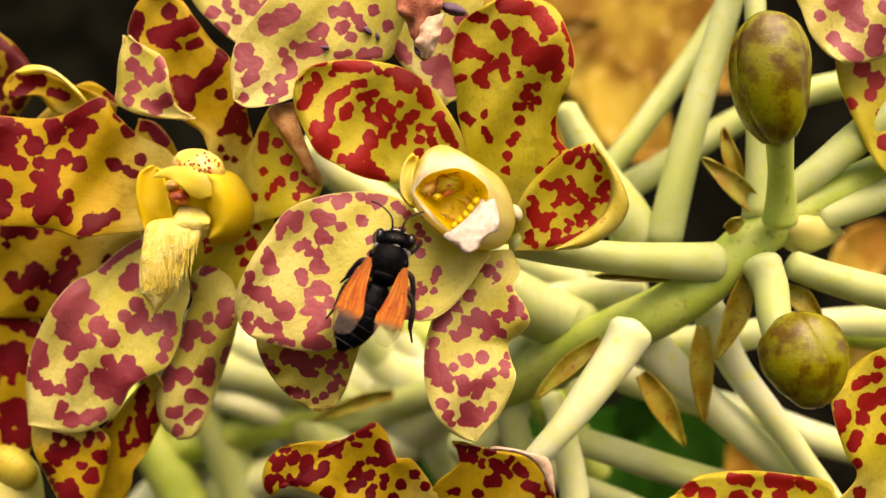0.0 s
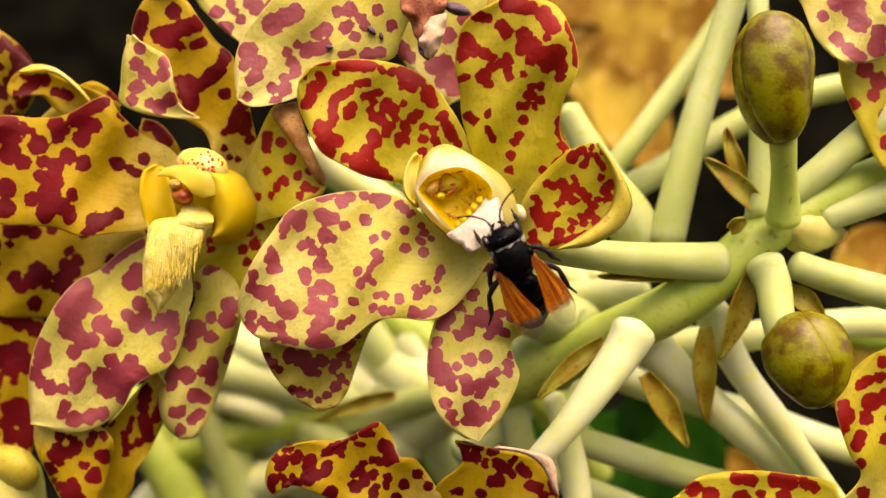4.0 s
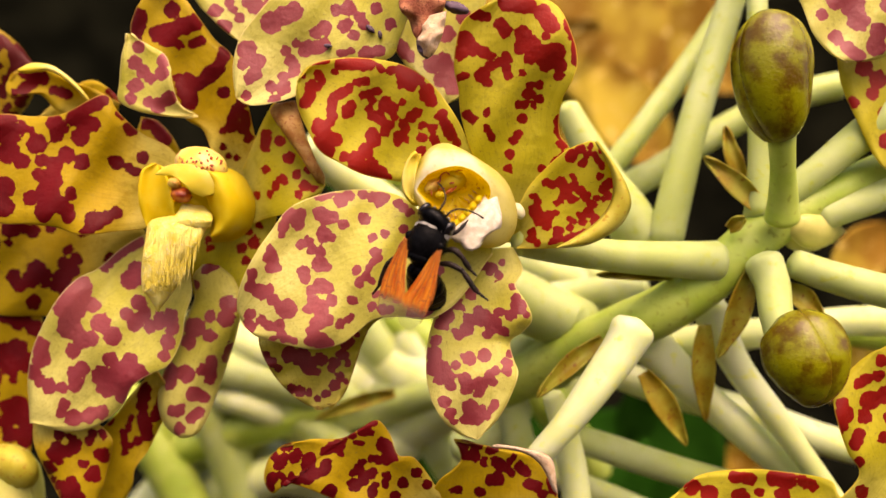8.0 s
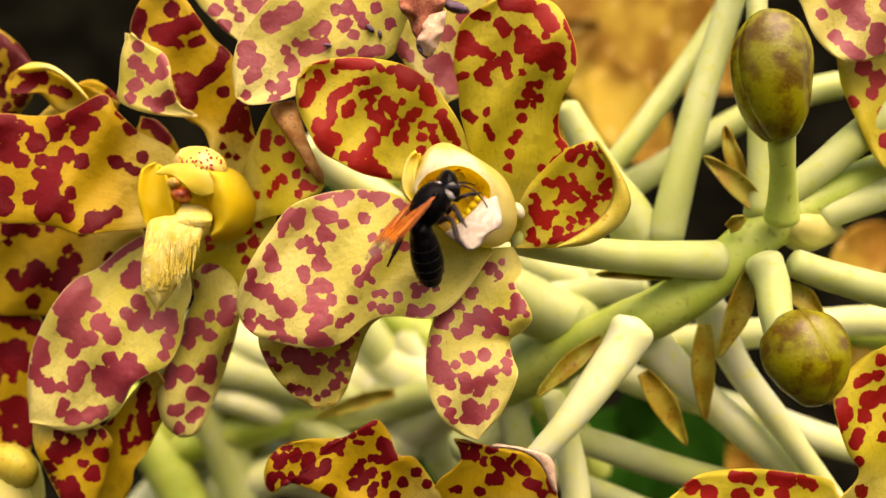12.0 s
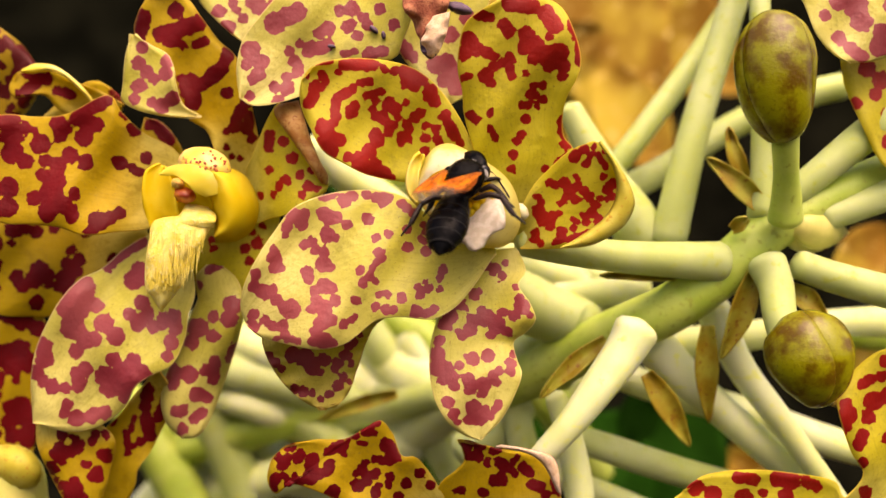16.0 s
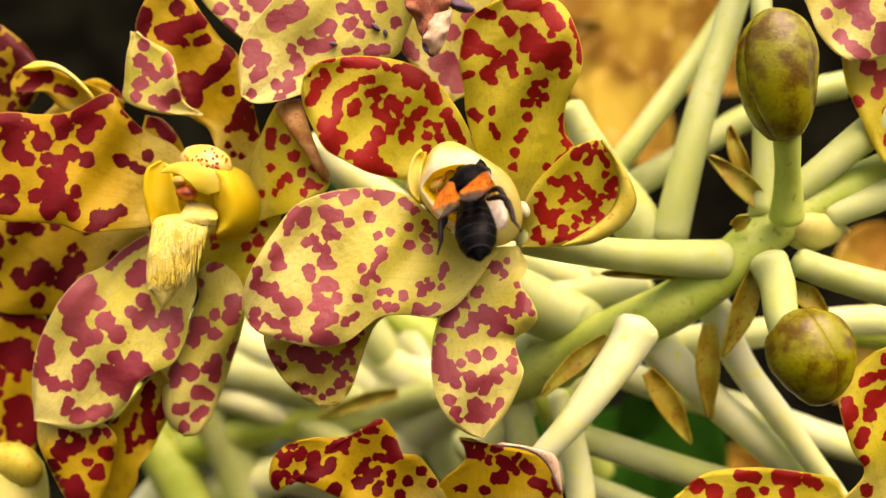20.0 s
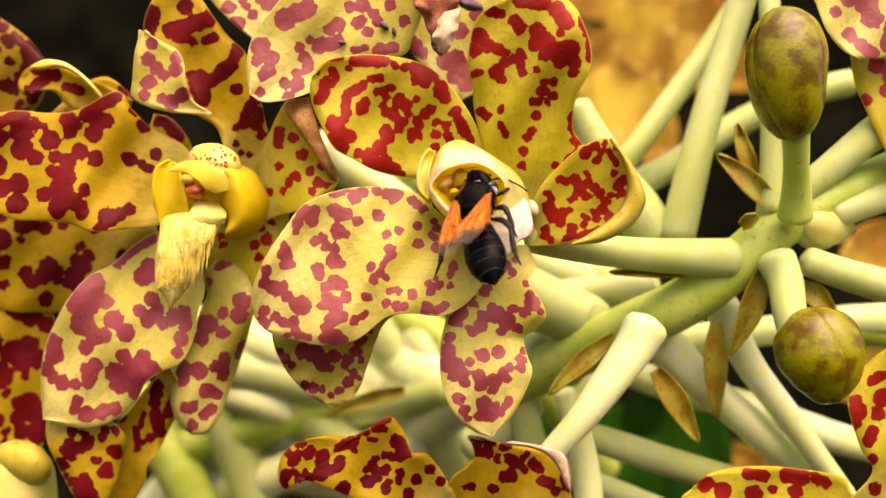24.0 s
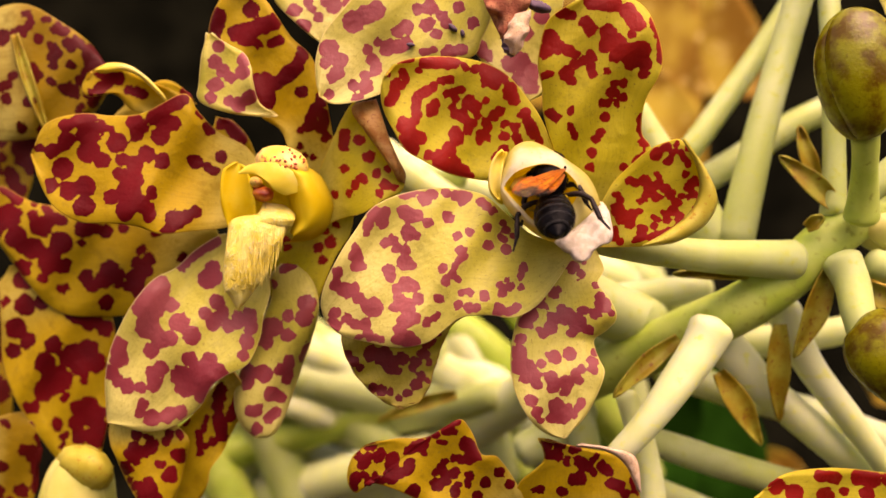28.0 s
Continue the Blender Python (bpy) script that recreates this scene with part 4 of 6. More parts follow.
for i in range(40):
    a, r = fleck.uniform(0, 6.28), math.sqrt(fleck.random()) * 0.86
    egg("fleck", cap, 356 + 46 * r * math.cos(a), 294 + 32 * r * math.sin(a), 180.45 - 6.5 * math.sqrt(1 - r * r), fleck.uniform(1.5, 4.2), fleck.uniform(1.5, 3.4), 0.25, fleck.uniform(0, 184.5), REDDISH)
egg("stigma", second, 320, 346, 178.9, 20, 14, 3.0, 4, REDDISH, "red-brown stigma in the mouth", 0.12)
egg("stigma_lobe", second, 308, 326, 178.3, 12, 10, 2.2, 10, ORANGE, "orange lobe above the stigma", 0.1)
tongue = petal("lip_apex", second, [(314, 380), (266, 392), (257, 424), (253, 447), (250, 484), (252, 513), (263, 527), (280, 553)], [(330, 380), (374, 384), (362, 414), (347, 440), (330, 466), (322, 492), (310, 514), (280, 553)], (182, 177.9, 177.1, 177.9, 180.5), -1.6, (0.6, 3.5, 0.0), (), None,
      LIP_TONGUE, "ridged yellow tongue of the lip", (60, 40), 1.2, 2.0, 0.5)
petal("lip_fold", second, [(322, 360), (316, 374), (306, 388), (300, 404)], [(362, 366), (370, 374), (377, 384), (372, 404)], (180.5, 178, 176.6, 177), -0.8, (0.4, 2.0, 0.0), (), None, LIP_TONGUE, "yellow fold in the mouth", (30, 20), 0.5, 2.0, 0.3, 0.2)
strand = random.Random(23)
verts, faces = [], []
for i in range(260):
    k, w = strand.uniform(0.05, 0.86), strand.uniform(0.04, 0.96)
    left, right = 257 - 5 * k + 16 * max(0, k - 0.7), 366 - 68 * k
    u, v = left + (right - left) * w, 394 + 136 * k
    run = strand.uniform(26, 60) * min(1, 1.6 * (1 - k))
    depth = 177.25 - 1.75 * (1 - (2 * w - 1) ** 2) + 1.6 * k * k
    pts = [P(u + strand.uniform(-2, 2), v, depth), P(u + strand.uniform(-3, 2) - 2, v + run * 0.5, depth - 0.16), P(u - 4 + strand.uniform(-3, 3), v + run, depth + 0.1)]
    a, f = tube_mesh(spline(pts, 6), np.array([0.05, 0.09, 0.11, 0.11, 0.09, 0.05]) / 1000, 6)
    faces += [tuple(len(verts) + x for x in face) for face in f]
    verts += a.tolist()
tagged(part("tongue_down", verts, faces, LIP_TONGUE, tongue, "shaggy yellow down"), kind="stuff")
petal("petal", second, [(320, 410), (332, 460), (342, 510), (352, 580)], [(492, 370), (482, 420), (452, 470), (405, 600)], (189, 189.5, 191), 1.0, (0.5, 1, 0),
      [(372, 440, 6), (368, 424, 5), (428, 440, 8), (450, 430, 9), (330, 490, 330, 505, 8), (370, 478, 8), (440, 410, 6), (460, 400, 6), (436, 462, 6), (350, 560, 8)], mat=PETAL, label="yellow petal base with few spots", grid=(44, 34))

# ---- flowers behind and around ----
top = thing("orchid_flower", P(640, -60, 190), "pale tiger orchid flower hanging in from above", "flower", "orchid flowers")
petal("petal", top, [(600, -150, 3), (545, -95, 3), (500, -30, 1), (455, 25, 0), (425, 65, 0), (412, 110, -1), (413, 150, -2), (418, 174, -3)],
      [(680, -150, -2), (725, -80, -3), (732, -20, -3), (722, 30, -3), (706, 72, -2), (688, 104, -1), (600, 130, 0), (520, 172, -2), (450, 188, -3), (418, 174, -3)], (179, 177.5, 177), 0.5, (1.0, 1.4, 0.3),
      [(480, 40, 18), (500, 30, 16), (520, 20, 14), (438, 90, 16), (454, 110, 13), (450, 130, 11), (430, 114, 9), (440, 140, 9), (558, 58, 9), (574, 50, 11), (505, 90, 7), (524, 78, 8), (540, 86, 13),
       (560, 86, 11), (574, 78, 9), (514, 110, 9), (520, 125, 11), (500, 136, 8), (480, 155, 9), (502, 156, 11), (436, 170, 7), (595, 18, 9), (615, 15, 12), (635, 30, 8)]
      + [(610, 45, 11), (626, 62, 8), (642, 45, 8), (665, 15, 9), (670, 90, 9), (648, 96, 12), (690, 44, 8), (480, 176, 490, 175, 4), (620, 92, 600, 96, 4)], mat=PETAL_PALE_SHEEN,
      label="pale drooping petal with dusky pink blotches", grid=(70, 54))
petal("petal", top, [(720, -130), (695, -50), (690, 40), (700, 90), (740, 140), (790, 185)], [(840, -130), (868, -60), (852, 40), (840, 100), (830, 160), (790, 185)], (188, 186, 185), 1.0, (0.6, 1, 0),
      [(710, 90, 14), (700, 75, 10), (725, 100, 9), (765, 115, 14), (785, 110, 15), (800, 130, 14), (780, 140, 12), (800, 155, 12), (790, 60, 14), (820, 30, 12)], mat=PETAL_PALE_SHEEN, label="petal in half shade behind", grid=(44, 34))
for i, (u, v, r) in enumerate(((580, 82, 7), (655, 52, 9), (672, 62, 7))):
    egg("dark_blemish", top, u, v, 176.5, r, r * 0.55, 0.8, 35 * i, BLACKENED, "", 0.25)
egg("dark_blemish", top, 806, 14, 176, 22, 10, 2.0, 10, BLACKENED, "blackened withered shred", 0.3)
scrap = thing("withered_flower", P(745, 20, 174), "shrivelled rust-brown remains of a withered flower", "withered flower")
petal("withered_petal", scrap, [(722, -70), (708, -25), (706, 15), (722, 35), (730, 60), (738, 72)], [(770, -70), (790, -20), (784, 20), (772, 45), (752, 60), (738, 72)], (173, 171, 172), -3.0, (2.5, 3.0, 0.0), (), None, DRIED, "", (36, 26), 0.6, 0.1, 1.2)
petal("withered_petal", scrap, [(752, 30), (742, 55), (738, 78), (748, 98), (758, 104)], [(790, 20), (786, 50), (778, 75), (768, 95), (758, 104)], (172, 170, 172), -2.5, (2.0, 3.0, 1.0), (), None, DRIED_PALE, "pale papery shred", (32, 24), 0.6, 0.1, 1.2)
petal("withered_petal", scrap, [(736, 72), (738, 90), (748, 102)], [(768, 84), (765, 98), (755, 106)], (171.5, 170.5, 171.5), -1.0, (1.5, 3, 0), (), None, BLACKENED, "blackened tip", (20, 14), 0.6, 0.1, 0.8)

back_left = thing("orchid_flower", P(360, -20, 195), "tiger orchid flower partly hidden behind others", "flower", "orchid flowers")
petal("petal", back_left, [(330, -140), (322, -60), (345, 0), (375, 35), (405, 62), (430, 78)], [(470, -140), (520, -60), (504, 0), (470, 40), (450, 66), (430, 78)], (186, 185, 184), 1.0, (0.6, 1, 0),
      [(395, 48, 13), (380, 20, 10), (450, 10, 14), (480, 8, 12), (412, 18, 6), (405, 5, 8), (425, 32, 7), (440, 0, 12)], mat=PETAL_PALE_SHEEN, label="pale petal behind", grid=(40, 30))

far_left = thing("orchid_flower", P(20, 300, 205), "tiger orchid flower at the back of the cluster", "flower", "orchid flowers")
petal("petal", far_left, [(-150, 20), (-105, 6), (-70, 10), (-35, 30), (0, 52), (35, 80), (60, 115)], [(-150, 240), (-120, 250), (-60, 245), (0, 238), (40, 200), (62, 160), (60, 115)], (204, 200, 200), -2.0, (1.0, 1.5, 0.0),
      (), auto(70, 5, 12, 1.0, 0.1), PETAL_RUST_SHADED, "shaded petal with small dark blotches")
leaf("sepal_midrib", far_left, (-105, 60, 198), (-45, 235, 198), 9, BRACT, "green midrib of a sepal", 4)
petal("petal", far_left, [(140, 205), (100, 196), (70, 168), (20, 172), (10, 150), (30, 126)], [(215, 185), (170, 160), (130, 145), (85, 120), (55, 116), (30, 126)], (194, 191, 190), 1.5, (0.5, 1, 0),
      [(40, 160, 60, 145, 10), (75, 140, 10), (95, 160, 120, 168, 7), (25, 165, 6), (60, 135, 40, 135, 5)], mat=PETAL_AMBER, label="curled petal with a pale turned rim", grid=(44, 30))
petal("petal_fold", far_left, [(30, 128), (50, 131), (80, 126), (110, 138), (140, 165), (158, 180)], [(34, 122), (56, 112), (90, 116), (120, 135), (146, 160), (158, 180)], (188, 187.5, 189), -0.8, (0.1, 1, 0), (), None, LIP_CREAM,
      "pale turned rim", (36, 8), 0.6, 2.0, 0.1)
petal("petal", far_left, [(60, 215), (120, 160), (160, 142), (190, 155), (210, 180)], [(160, 260), (185, 225), (200, 210), (210, 195), (210, 180)], (197, 196, 195), 0.5, (0.3, 1, 0), (), auto(5, 5, 9, 1, 0.1), PETAL_AMBER, "", (30, 24))
petal("petal", far_left, [(330, 300), (310, 250), (280, 215), (250, 208)], [(300, 330), (262, 290), (240, 250), (250, 208)], (195, 193, 193), 0.5, (0.3, 1, 0), [(280, 225, 14), (262, 220, 10), (290, 245, 12), (285, 280, 8)], mat=PETAL_AMBER, grid=(30, 24))
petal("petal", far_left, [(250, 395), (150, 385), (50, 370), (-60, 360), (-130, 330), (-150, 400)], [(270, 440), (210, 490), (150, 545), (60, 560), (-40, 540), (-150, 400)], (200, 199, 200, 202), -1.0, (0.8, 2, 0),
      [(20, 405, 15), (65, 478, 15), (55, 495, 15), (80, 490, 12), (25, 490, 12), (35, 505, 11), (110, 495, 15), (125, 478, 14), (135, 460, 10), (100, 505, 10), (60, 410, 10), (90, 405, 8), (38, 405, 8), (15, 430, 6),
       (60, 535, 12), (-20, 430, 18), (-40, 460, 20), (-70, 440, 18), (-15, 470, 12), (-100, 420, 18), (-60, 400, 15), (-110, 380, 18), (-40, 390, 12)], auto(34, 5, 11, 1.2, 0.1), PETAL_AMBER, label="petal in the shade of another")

petal("petal", far_left, [(-330, 60), (-240, 0), (-170, 40), (-100, 110), (-66, 190), (-55, 260)], [(-330, 420), (-240, 470), (-170, 440), (-100, 400), (-64, 330), (-55, 260)], (216, 213, 212), 1.0, (1.0, 2, 0), (), auto(60, 6, 14, 1.0, 0.05), PETAL_RUST_SHADED,
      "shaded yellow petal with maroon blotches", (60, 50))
petal("petal", far_left, [(-330, 430), (-260, 400), (-200, 410), (-150, 450), (-110, 520), (-90, 600)], [(-330, 960), (-240, 980), (-170, 940), (-120, 860), (-92, 740), (-90, 600)], (222, 219, 218), 1.0, (1.0, 2, 0), (), auto(60, 6, 14, 1.0, 0.05), PETAL_RUST_SHADED,
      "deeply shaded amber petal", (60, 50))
low_left = thing("orchid_flower", P(0, 700, 210), "tiger orchid flower low in the cluster with broad blotches", "flower", "orchid flowers")
petal("petal", low_left, [(-125, 500), (-122, 560), (-118, 640), (-100, 700), (-70, 745), (-30, 800), (40, 870)], [(-105, 470), (-60, 462), (-5, 480), (35, 530), (75, 565), (78, 690), (40, 870)], (204, 202, 203, 203), 1.0, (1.0, 1.4, 0.0),
      [(-85, 495, 14), (-55, 490, 12), (-80, 540, 17), (-50, 535, 12), (-95, 580, 17), (-75, 600, 12), (-100, 620, 12), (0, 520, 17), (12, 550, 22), (35, 565, 17), (60, 580, 14), (5, 630, 22), (30, 620, 19), (-30, 610, 14),
       (-45, 640, 17), (-20, 670, 22), (-45, 690, 17), (20, 650, 14), (45, 640, 17), (15, 720, 12), (35, 715, 14), (50, 730, 11), (10, 745, 10), (20, 770, 14), (45, 775, 17), (60, 760, 11)]
      + [(22, 740, 14), (45, 745, 12), (80, 770, 12)], auto(20, 4, 9, 1.2, 0.1), PETAL_AMBER, "broad petal with large maroon blotches")
petal("petal", low_left, [(-160, 760), (-120, 735), (-70, 728), (-50, 760), (-55, 830)], [(-160, 905), (-120, 900), (-90, 900), (-60, 880), (-55, 830)], (206, 205, 205), 0, (0.6, 2, 0), (), auto(24, 5, 10), PETAL_RUST_SHADED, "", (40, 30))
young = thing("flower_bud", P(20, 900, 196), "yellow bud just opening, low in the cluster", "bud", "flower buds")
spindle("bud_sepal", young, [(8, 945, 200, 60), (10, 900, 199, 64), (14, 855, 198, 60), (20, 822, 197, 48), (25, 800, 197, 28), (27, 789, 197, 4)], BUD_YOUNG)
egg("bud_tip", young, 22, 826, 194, 50, 38, 5, 12, BUD_YELLOW, "yellow knobbly tip of the bud", 0.14)

bottom = thing("orchid_flower", P(775, 905, 180), "tiger orchid flower below, only its upper petals in view", "flower", "orchid flowers")
petal("petal", bottom, [(770, 950), (640, 905), (520, 858), (484, 874), (468, 850), (476, 812), (500, 790)], [(800, 920), (772, 862), (735, 812), (705, 805), (690, 768), (668, 744), (640, 757), (605, 776), (550, 778), (500, 790)],
      (182, 177, 175, 175), 1.0, (0.8, 1.5, 0.0),
      [(482, 848, 10), (478, 862, 8), (502, 812, 494, 824, 8), (528, 803, 520, 812, 7), (548, 814, 544, 846, 11), (562, 838, 9), (575, 800, 6), (602, 790, 585, 794, 8), (578, 822, 574, 834, 9), (644, 758, 13), (660, 748, 8),
       (624, 770, 7), (680, 788, 12), (698, 800, 7), (642, 818, 6), (658, 812, 684, 818, 6), (638, 830, 8), (658, 838, 9), (684, 843, 7), (624, 838, 5), (628, 858, 11), (642, 848, 8), (584, 872, 12), (714, 855, 8)]
      + [(738, 838, 8), (758, 858, 7), (505, 855, 540, 848, 6), (660, 872, 8), (700, 880, 8)], auto(20, 3, 5, 2.2, 0.3), PETAL_AMBER, label="upper petal in amber with dark maroon blotches", grid=(76, 54))
petal("petal", bottom, [(745, 950), (770, 862), (800, 832), (815, 815), (812, 795), (804, 778)], [(1010, 950), (988, 880), (978, 830), (960, 808), (900, 796), (804, 778)], (182, 178, 176), 1.0, (0.6, 1.3, 1.0),
      [(822, 786, 6), (820, 808, 5), (840, 812, 825, 810, 5), (878, 818, 895, 830, 8), (920, 826, 932, 836, 8), (880, 848, 12), (868, 852, 6), (935, 855, 950, 862, 8), (975, 850, 982, 868, 7), (850, 870, 8), (812, 868, 6),
       (905, 838, 6), (960, 875, 8)], auto(18, 3, 5, 2.2, 0.3), PETAL_AMBER, label="upper petal in amber with dark maroon blotches", grid=(60, 50))
petal("petal_fold", bottom, [(870, 793), (920, 800), (955, 822), (980, 870)], [(880, 786), (930, 794), (976, 812), (988, 875)], (175, 174.5, 176), -0.6, (0.1, 1, 0), (), None, DRIED_PALE, "pinkish turned petal edge", (30, 8), 0.5, 2.0, 0.1)

corner = thing("orchid_flower", P(1500, 900, 190), "tiger orchid flower at the low edge of the cluster", "flower", "orchid flowers")
petal("petal", corner, [(1560, 960), (1400, 930), (1260, 925), (1180, 905), (1200, 872)], [(1560, 900), (1490, 880), (1470, 850), (1400, 836), (1320, 830), (1240, 840), (1200, 872)], (178, 176, 175), 1.0, (0.6, 1, 0),
      [(1225, 862, 12), (1255, 875, 14), (1300, 845, 1330, 848, 9), (1370, 845, 1395, 852, 13), (1420, 850, 1440, 860, 8), (1385, 875, 12), (1310, 880, 14), (1345, 870, 8), (1480, 900, 12)], mat=PETAL, label="yellow petal with crimson blotches", grid=(60, 34))
petal("petal", corner, [(1470, 900), (1520, 842), (1500, 800), (1480, 740), (1476, 700), (1500, 660), (1540, 625), (1580, 612)], [(1650, 900), (1670, 850), (1680, 780), (1675, 720), (1660, 660), (1630, 625), (1605, 612), (1580, 612)], (176, 174, 173), 1.5, (1.0, 1.4, 0),
      [(1494, 735, 16), (1490, 715, 10), (1492, 755, 9), (1535, 670, 1520, 680, 8), (1560, 640, 10), (1555, 665, 9), (1540, 710, 16), (1565, 700, 14), (1530, 735, 12), (1520, 770, 1515, 785, 10), (1520, 818, 8), (1500, 850, 10),
       (1525, 870, 10), (1565, 775, 9), (1580, 740, 14), (1600, 680, 14), (1620, 720, 14), (1600, 800, 12)], mat=PETAL, label="yellow petal with crimson blotches", grid=(60, 40))

right_top = thing("orchid_flower", P(1560, -40, 190), "pale tiger orchid flower hanging beside the large bud", "flower", "orchid flowers")
petal("petal", right_top, [(1420, -120), (1400, -40), (1420, 10), (1440, 60), (1470, 95), (1500, 110)], [(1640, -120), (1680, -40), (1650, 30), (1600, 80), (1550, 105), (1500, 110)], (181, 179, 178), 0.5, (0.5, 1, 0),
      [(1510, 10, 20), (1520, 35, 18), (1455, 25, 9), (1480, 65, 12), (1500, 85, 1520, 98, 10), (1550, 80, 16), (1555, 55, 14), (1570, 10, 10), (1480, 0, 14), (1590, 50, 14)], mat=PETAL_PALE_SHEEN, label="pale petal with dusky blotches", grid=(50, 40))
petal("petal", right_top, [(1480, 80), (1490, 150), (1520, 220), (1550, 280), (1580, 310)], [(1620, 60), (1630, 140), (1640, 220), (1620, 290), (1580, 310)], (186, 185, 185), 1.0, (0.5, 1, 0),
      [(1530, 120, 14), (1555, 140, 14), (1545, 165, 10), (1510, 180, 9), (1570, 200, 12), (1570, 250, 12)], mat=PETAL, label="yellow petal with pink blotches", grid=(44, 30))

# ---- the flower stalk with its pedicels, bracts and buds ----
stalk = thing("orchid_stalk", P(1340, 420, 193), "branched pale green flower stalk of a tiger orchid", "flower stalk")
stem("rachis", stalk, [(1700, 250, 196, 34), (1480, 340, 194, 36), (1345, 415, 193, 40), (1262, 490, 194, 42), (1180, 545, 197, 44), (1080, 590, 204, 44), (960, 650, 217, 42), (840, 705, 229, 38)], STEM_GREEN, "green main stalk")
stem("pedicel", stalk, [(905, 420, 184, 30), (960, 436, 184, 26), (1050, 449, 186, 28), (1150, 457, 188, 31), (1240, 461, 190, 35), (1286, 463, 191, 38)], STEM, "", (0, 0.04))
stem("pedicel", stalk, [(1130, 565, 188, 42), (1100, 620, 187, 36), (1050, 690, 185, 31), (1000, 755, 185, 25), (950, 810, 187, 22), (915, 850, 188, 20)], STEM_WHITE, "", (0.05, 0))
stem("pedicel", stalk, [(1345, 450, 188, 36), (1366, 500, 185, 31), (1375, 560, 180, 29), (1385, 605, 178, 27)], STEM, "", (0.05, 0))
stem("pedicel", stalk, [(1384, 400, 185, 32), (1386, 350, 182, 26), (1386, 300, 178, 22), (1384, 245, 174, 24), (1384, 200, 173, 24)], STEM_GREEN, "", (0.12, 0))
stem("pedicel", stalk, [(1340, 395, 192, 24), (1344, 300, 194, 20), (1344, 180, 196, 19), (1342, 60, 198, 18), (1336, -160, 204, 18)], STEM)
stem("pedicel", stalk, [(1250, 530, 203, 32), (1302, 640, 204, 26), (1375, 740, 203, 23), (1440, 830, 201, 20), (1496, 910, 199, 19)], STEM_WHITE)
stem("pedicel", stalk, [(1140, 595, 207, 40), (1215, 672, 208, 32), (1305, 752, 208, 29), (1395, 828, 208, 27), (1480, 895, 208, 26)], STEM_WHITE)
stem("pedicel", stalk, [(1395, 462, 190, 26), (1460, 485, 190, 28), (1540, 508, 190, 30), (1660, 535, 190, 32)], STEM)
stem("pedicel", stalk, [(1385, 352, 191, 24), (1450, 300, 190, 27), (1530, 235, 189, 30), (1640, 150, 187, 32)], STEM)
stem("pedicel", stalk, [(1440, 388, 192, 26), (1500, 365, 192, 28), (1580, 335, 192, 30), (1680, 300, 192, 30)], STEM)
stem("pedicel", stalk, [(1175, 440, 208, 32), (1197, 340, 208, 30), (1233, 200, 210, 27), (1276, 60, 213, 25), (1345, -160, 217, 24)], STEM)
stem("pedicel", stalk, [(1070, 310, 229, 21), (1126, 240, 229, 21), (1206, 130, 232, 20), (1262, 50, 234, 20), (1390, -150, 238, 20)], STEM)
stem("pedicel", stalk, [(1100, 335, 238, 26), (1180, 290, 238, 24), (1300, 215, 240, 24), (1420, 165, 242, 24), (1500, 145, 242, 24)], STEM)
stem("pedicel", stalk, [(1000, 180, 213, 20), (1060, 300, 213, 34), (1110, 380, 213, 44), (1150, 440, 213, 40)], STEM)
stem("pedicel", stalk, [(960, 525, 229, 24), (1050, 515, 229, 25), (1150, 505, 229, 26)], STEM_WHITE)
stem("pedicel", stalk, [(880, 505, 213, 50), (950, 545, 213, 52), (1020, 570, 213, 46), (1050, 585, 210, 36)], STEM)
stem("pedicel", stalk, [(1150, 610, 225, 26), (1240, 600, 225, 28), (1340, 588, 225, 26), (1450, 570, 225, 24), (1600, 565, 225, 30)], STEM_WHITE)
stem("pedicel", stalk, [(1430, 575, 250, 30), (1500, 580, 250, 30), (1640, 600, 250, 32)], STEM_GREEN)
stem("pedicel", stalk, [(1040, 640, 229, 26), (1180, 690, 229, 27), (1330, 730, 229, 28), (1470, 780, 229, 28), (1600, 810, 229, 28)], STEM_WHITE)
stem("pedicel", stalk, [(1010, 770, 213, 24), (1100, 800, 213, 26), (1220, 838, 213, 26), (1340, 870, 213, 26)], STEM)
stem("pedicel", stalk, [(975, 690, 200, 18), (1000, 760, 200, 24), (1018, 850, 200, 26), (1024, 920, 200, 26)], STEM_WHITE)
stem("pedicel", stalk, [(1020, 850, 221, 18), (1080, 875, 221, 20), (1160, 910, 221, 22)], STEM_WHITE)
stem("pedicel", stalk, [(300, 745, 300, 30), (420, 742, 296, 34), (560, 735, 290, 34), (680, 715, 280, 32), (800, 690, 262, 30)], STEM)
stem("pedicel", stalk, [(240, 960, 318, 58), (320, 860, 309, 54), (390, 790, 305, 44), (440, 740, 305, 36)], STEM_WHITE)
stem("pedicel", stalk, [(360, 770, 306, 40), (520, 830, 300, 44), (680, 850, 300, 44)], STEM_WHITE)
stem("pedicel", stalk, [(600, 850, 296, 36), (710, 770, 286, 38), (790, 720, 270, 40), (880, 650, 250, 42)], STEM_WHITE)
stem("pedicel", stalk, [(390, 540, 300, 40), (520, 640, 300, 50), (640, 690, 290, 46), (800, 680, 270, 42)], STEM)
stem("pedicel", stalk, [(620, 540, 290, 46), (700, 640, 284, 50), (800, 700, 270, 46)], STEM_WHITE)
stem("pedicel", stalk, [(560, 250, 229, 22), (600, 300, 229, 30), (660, 345, 229, 34), (740, 400, 229, 30)], STEM_WHITE)
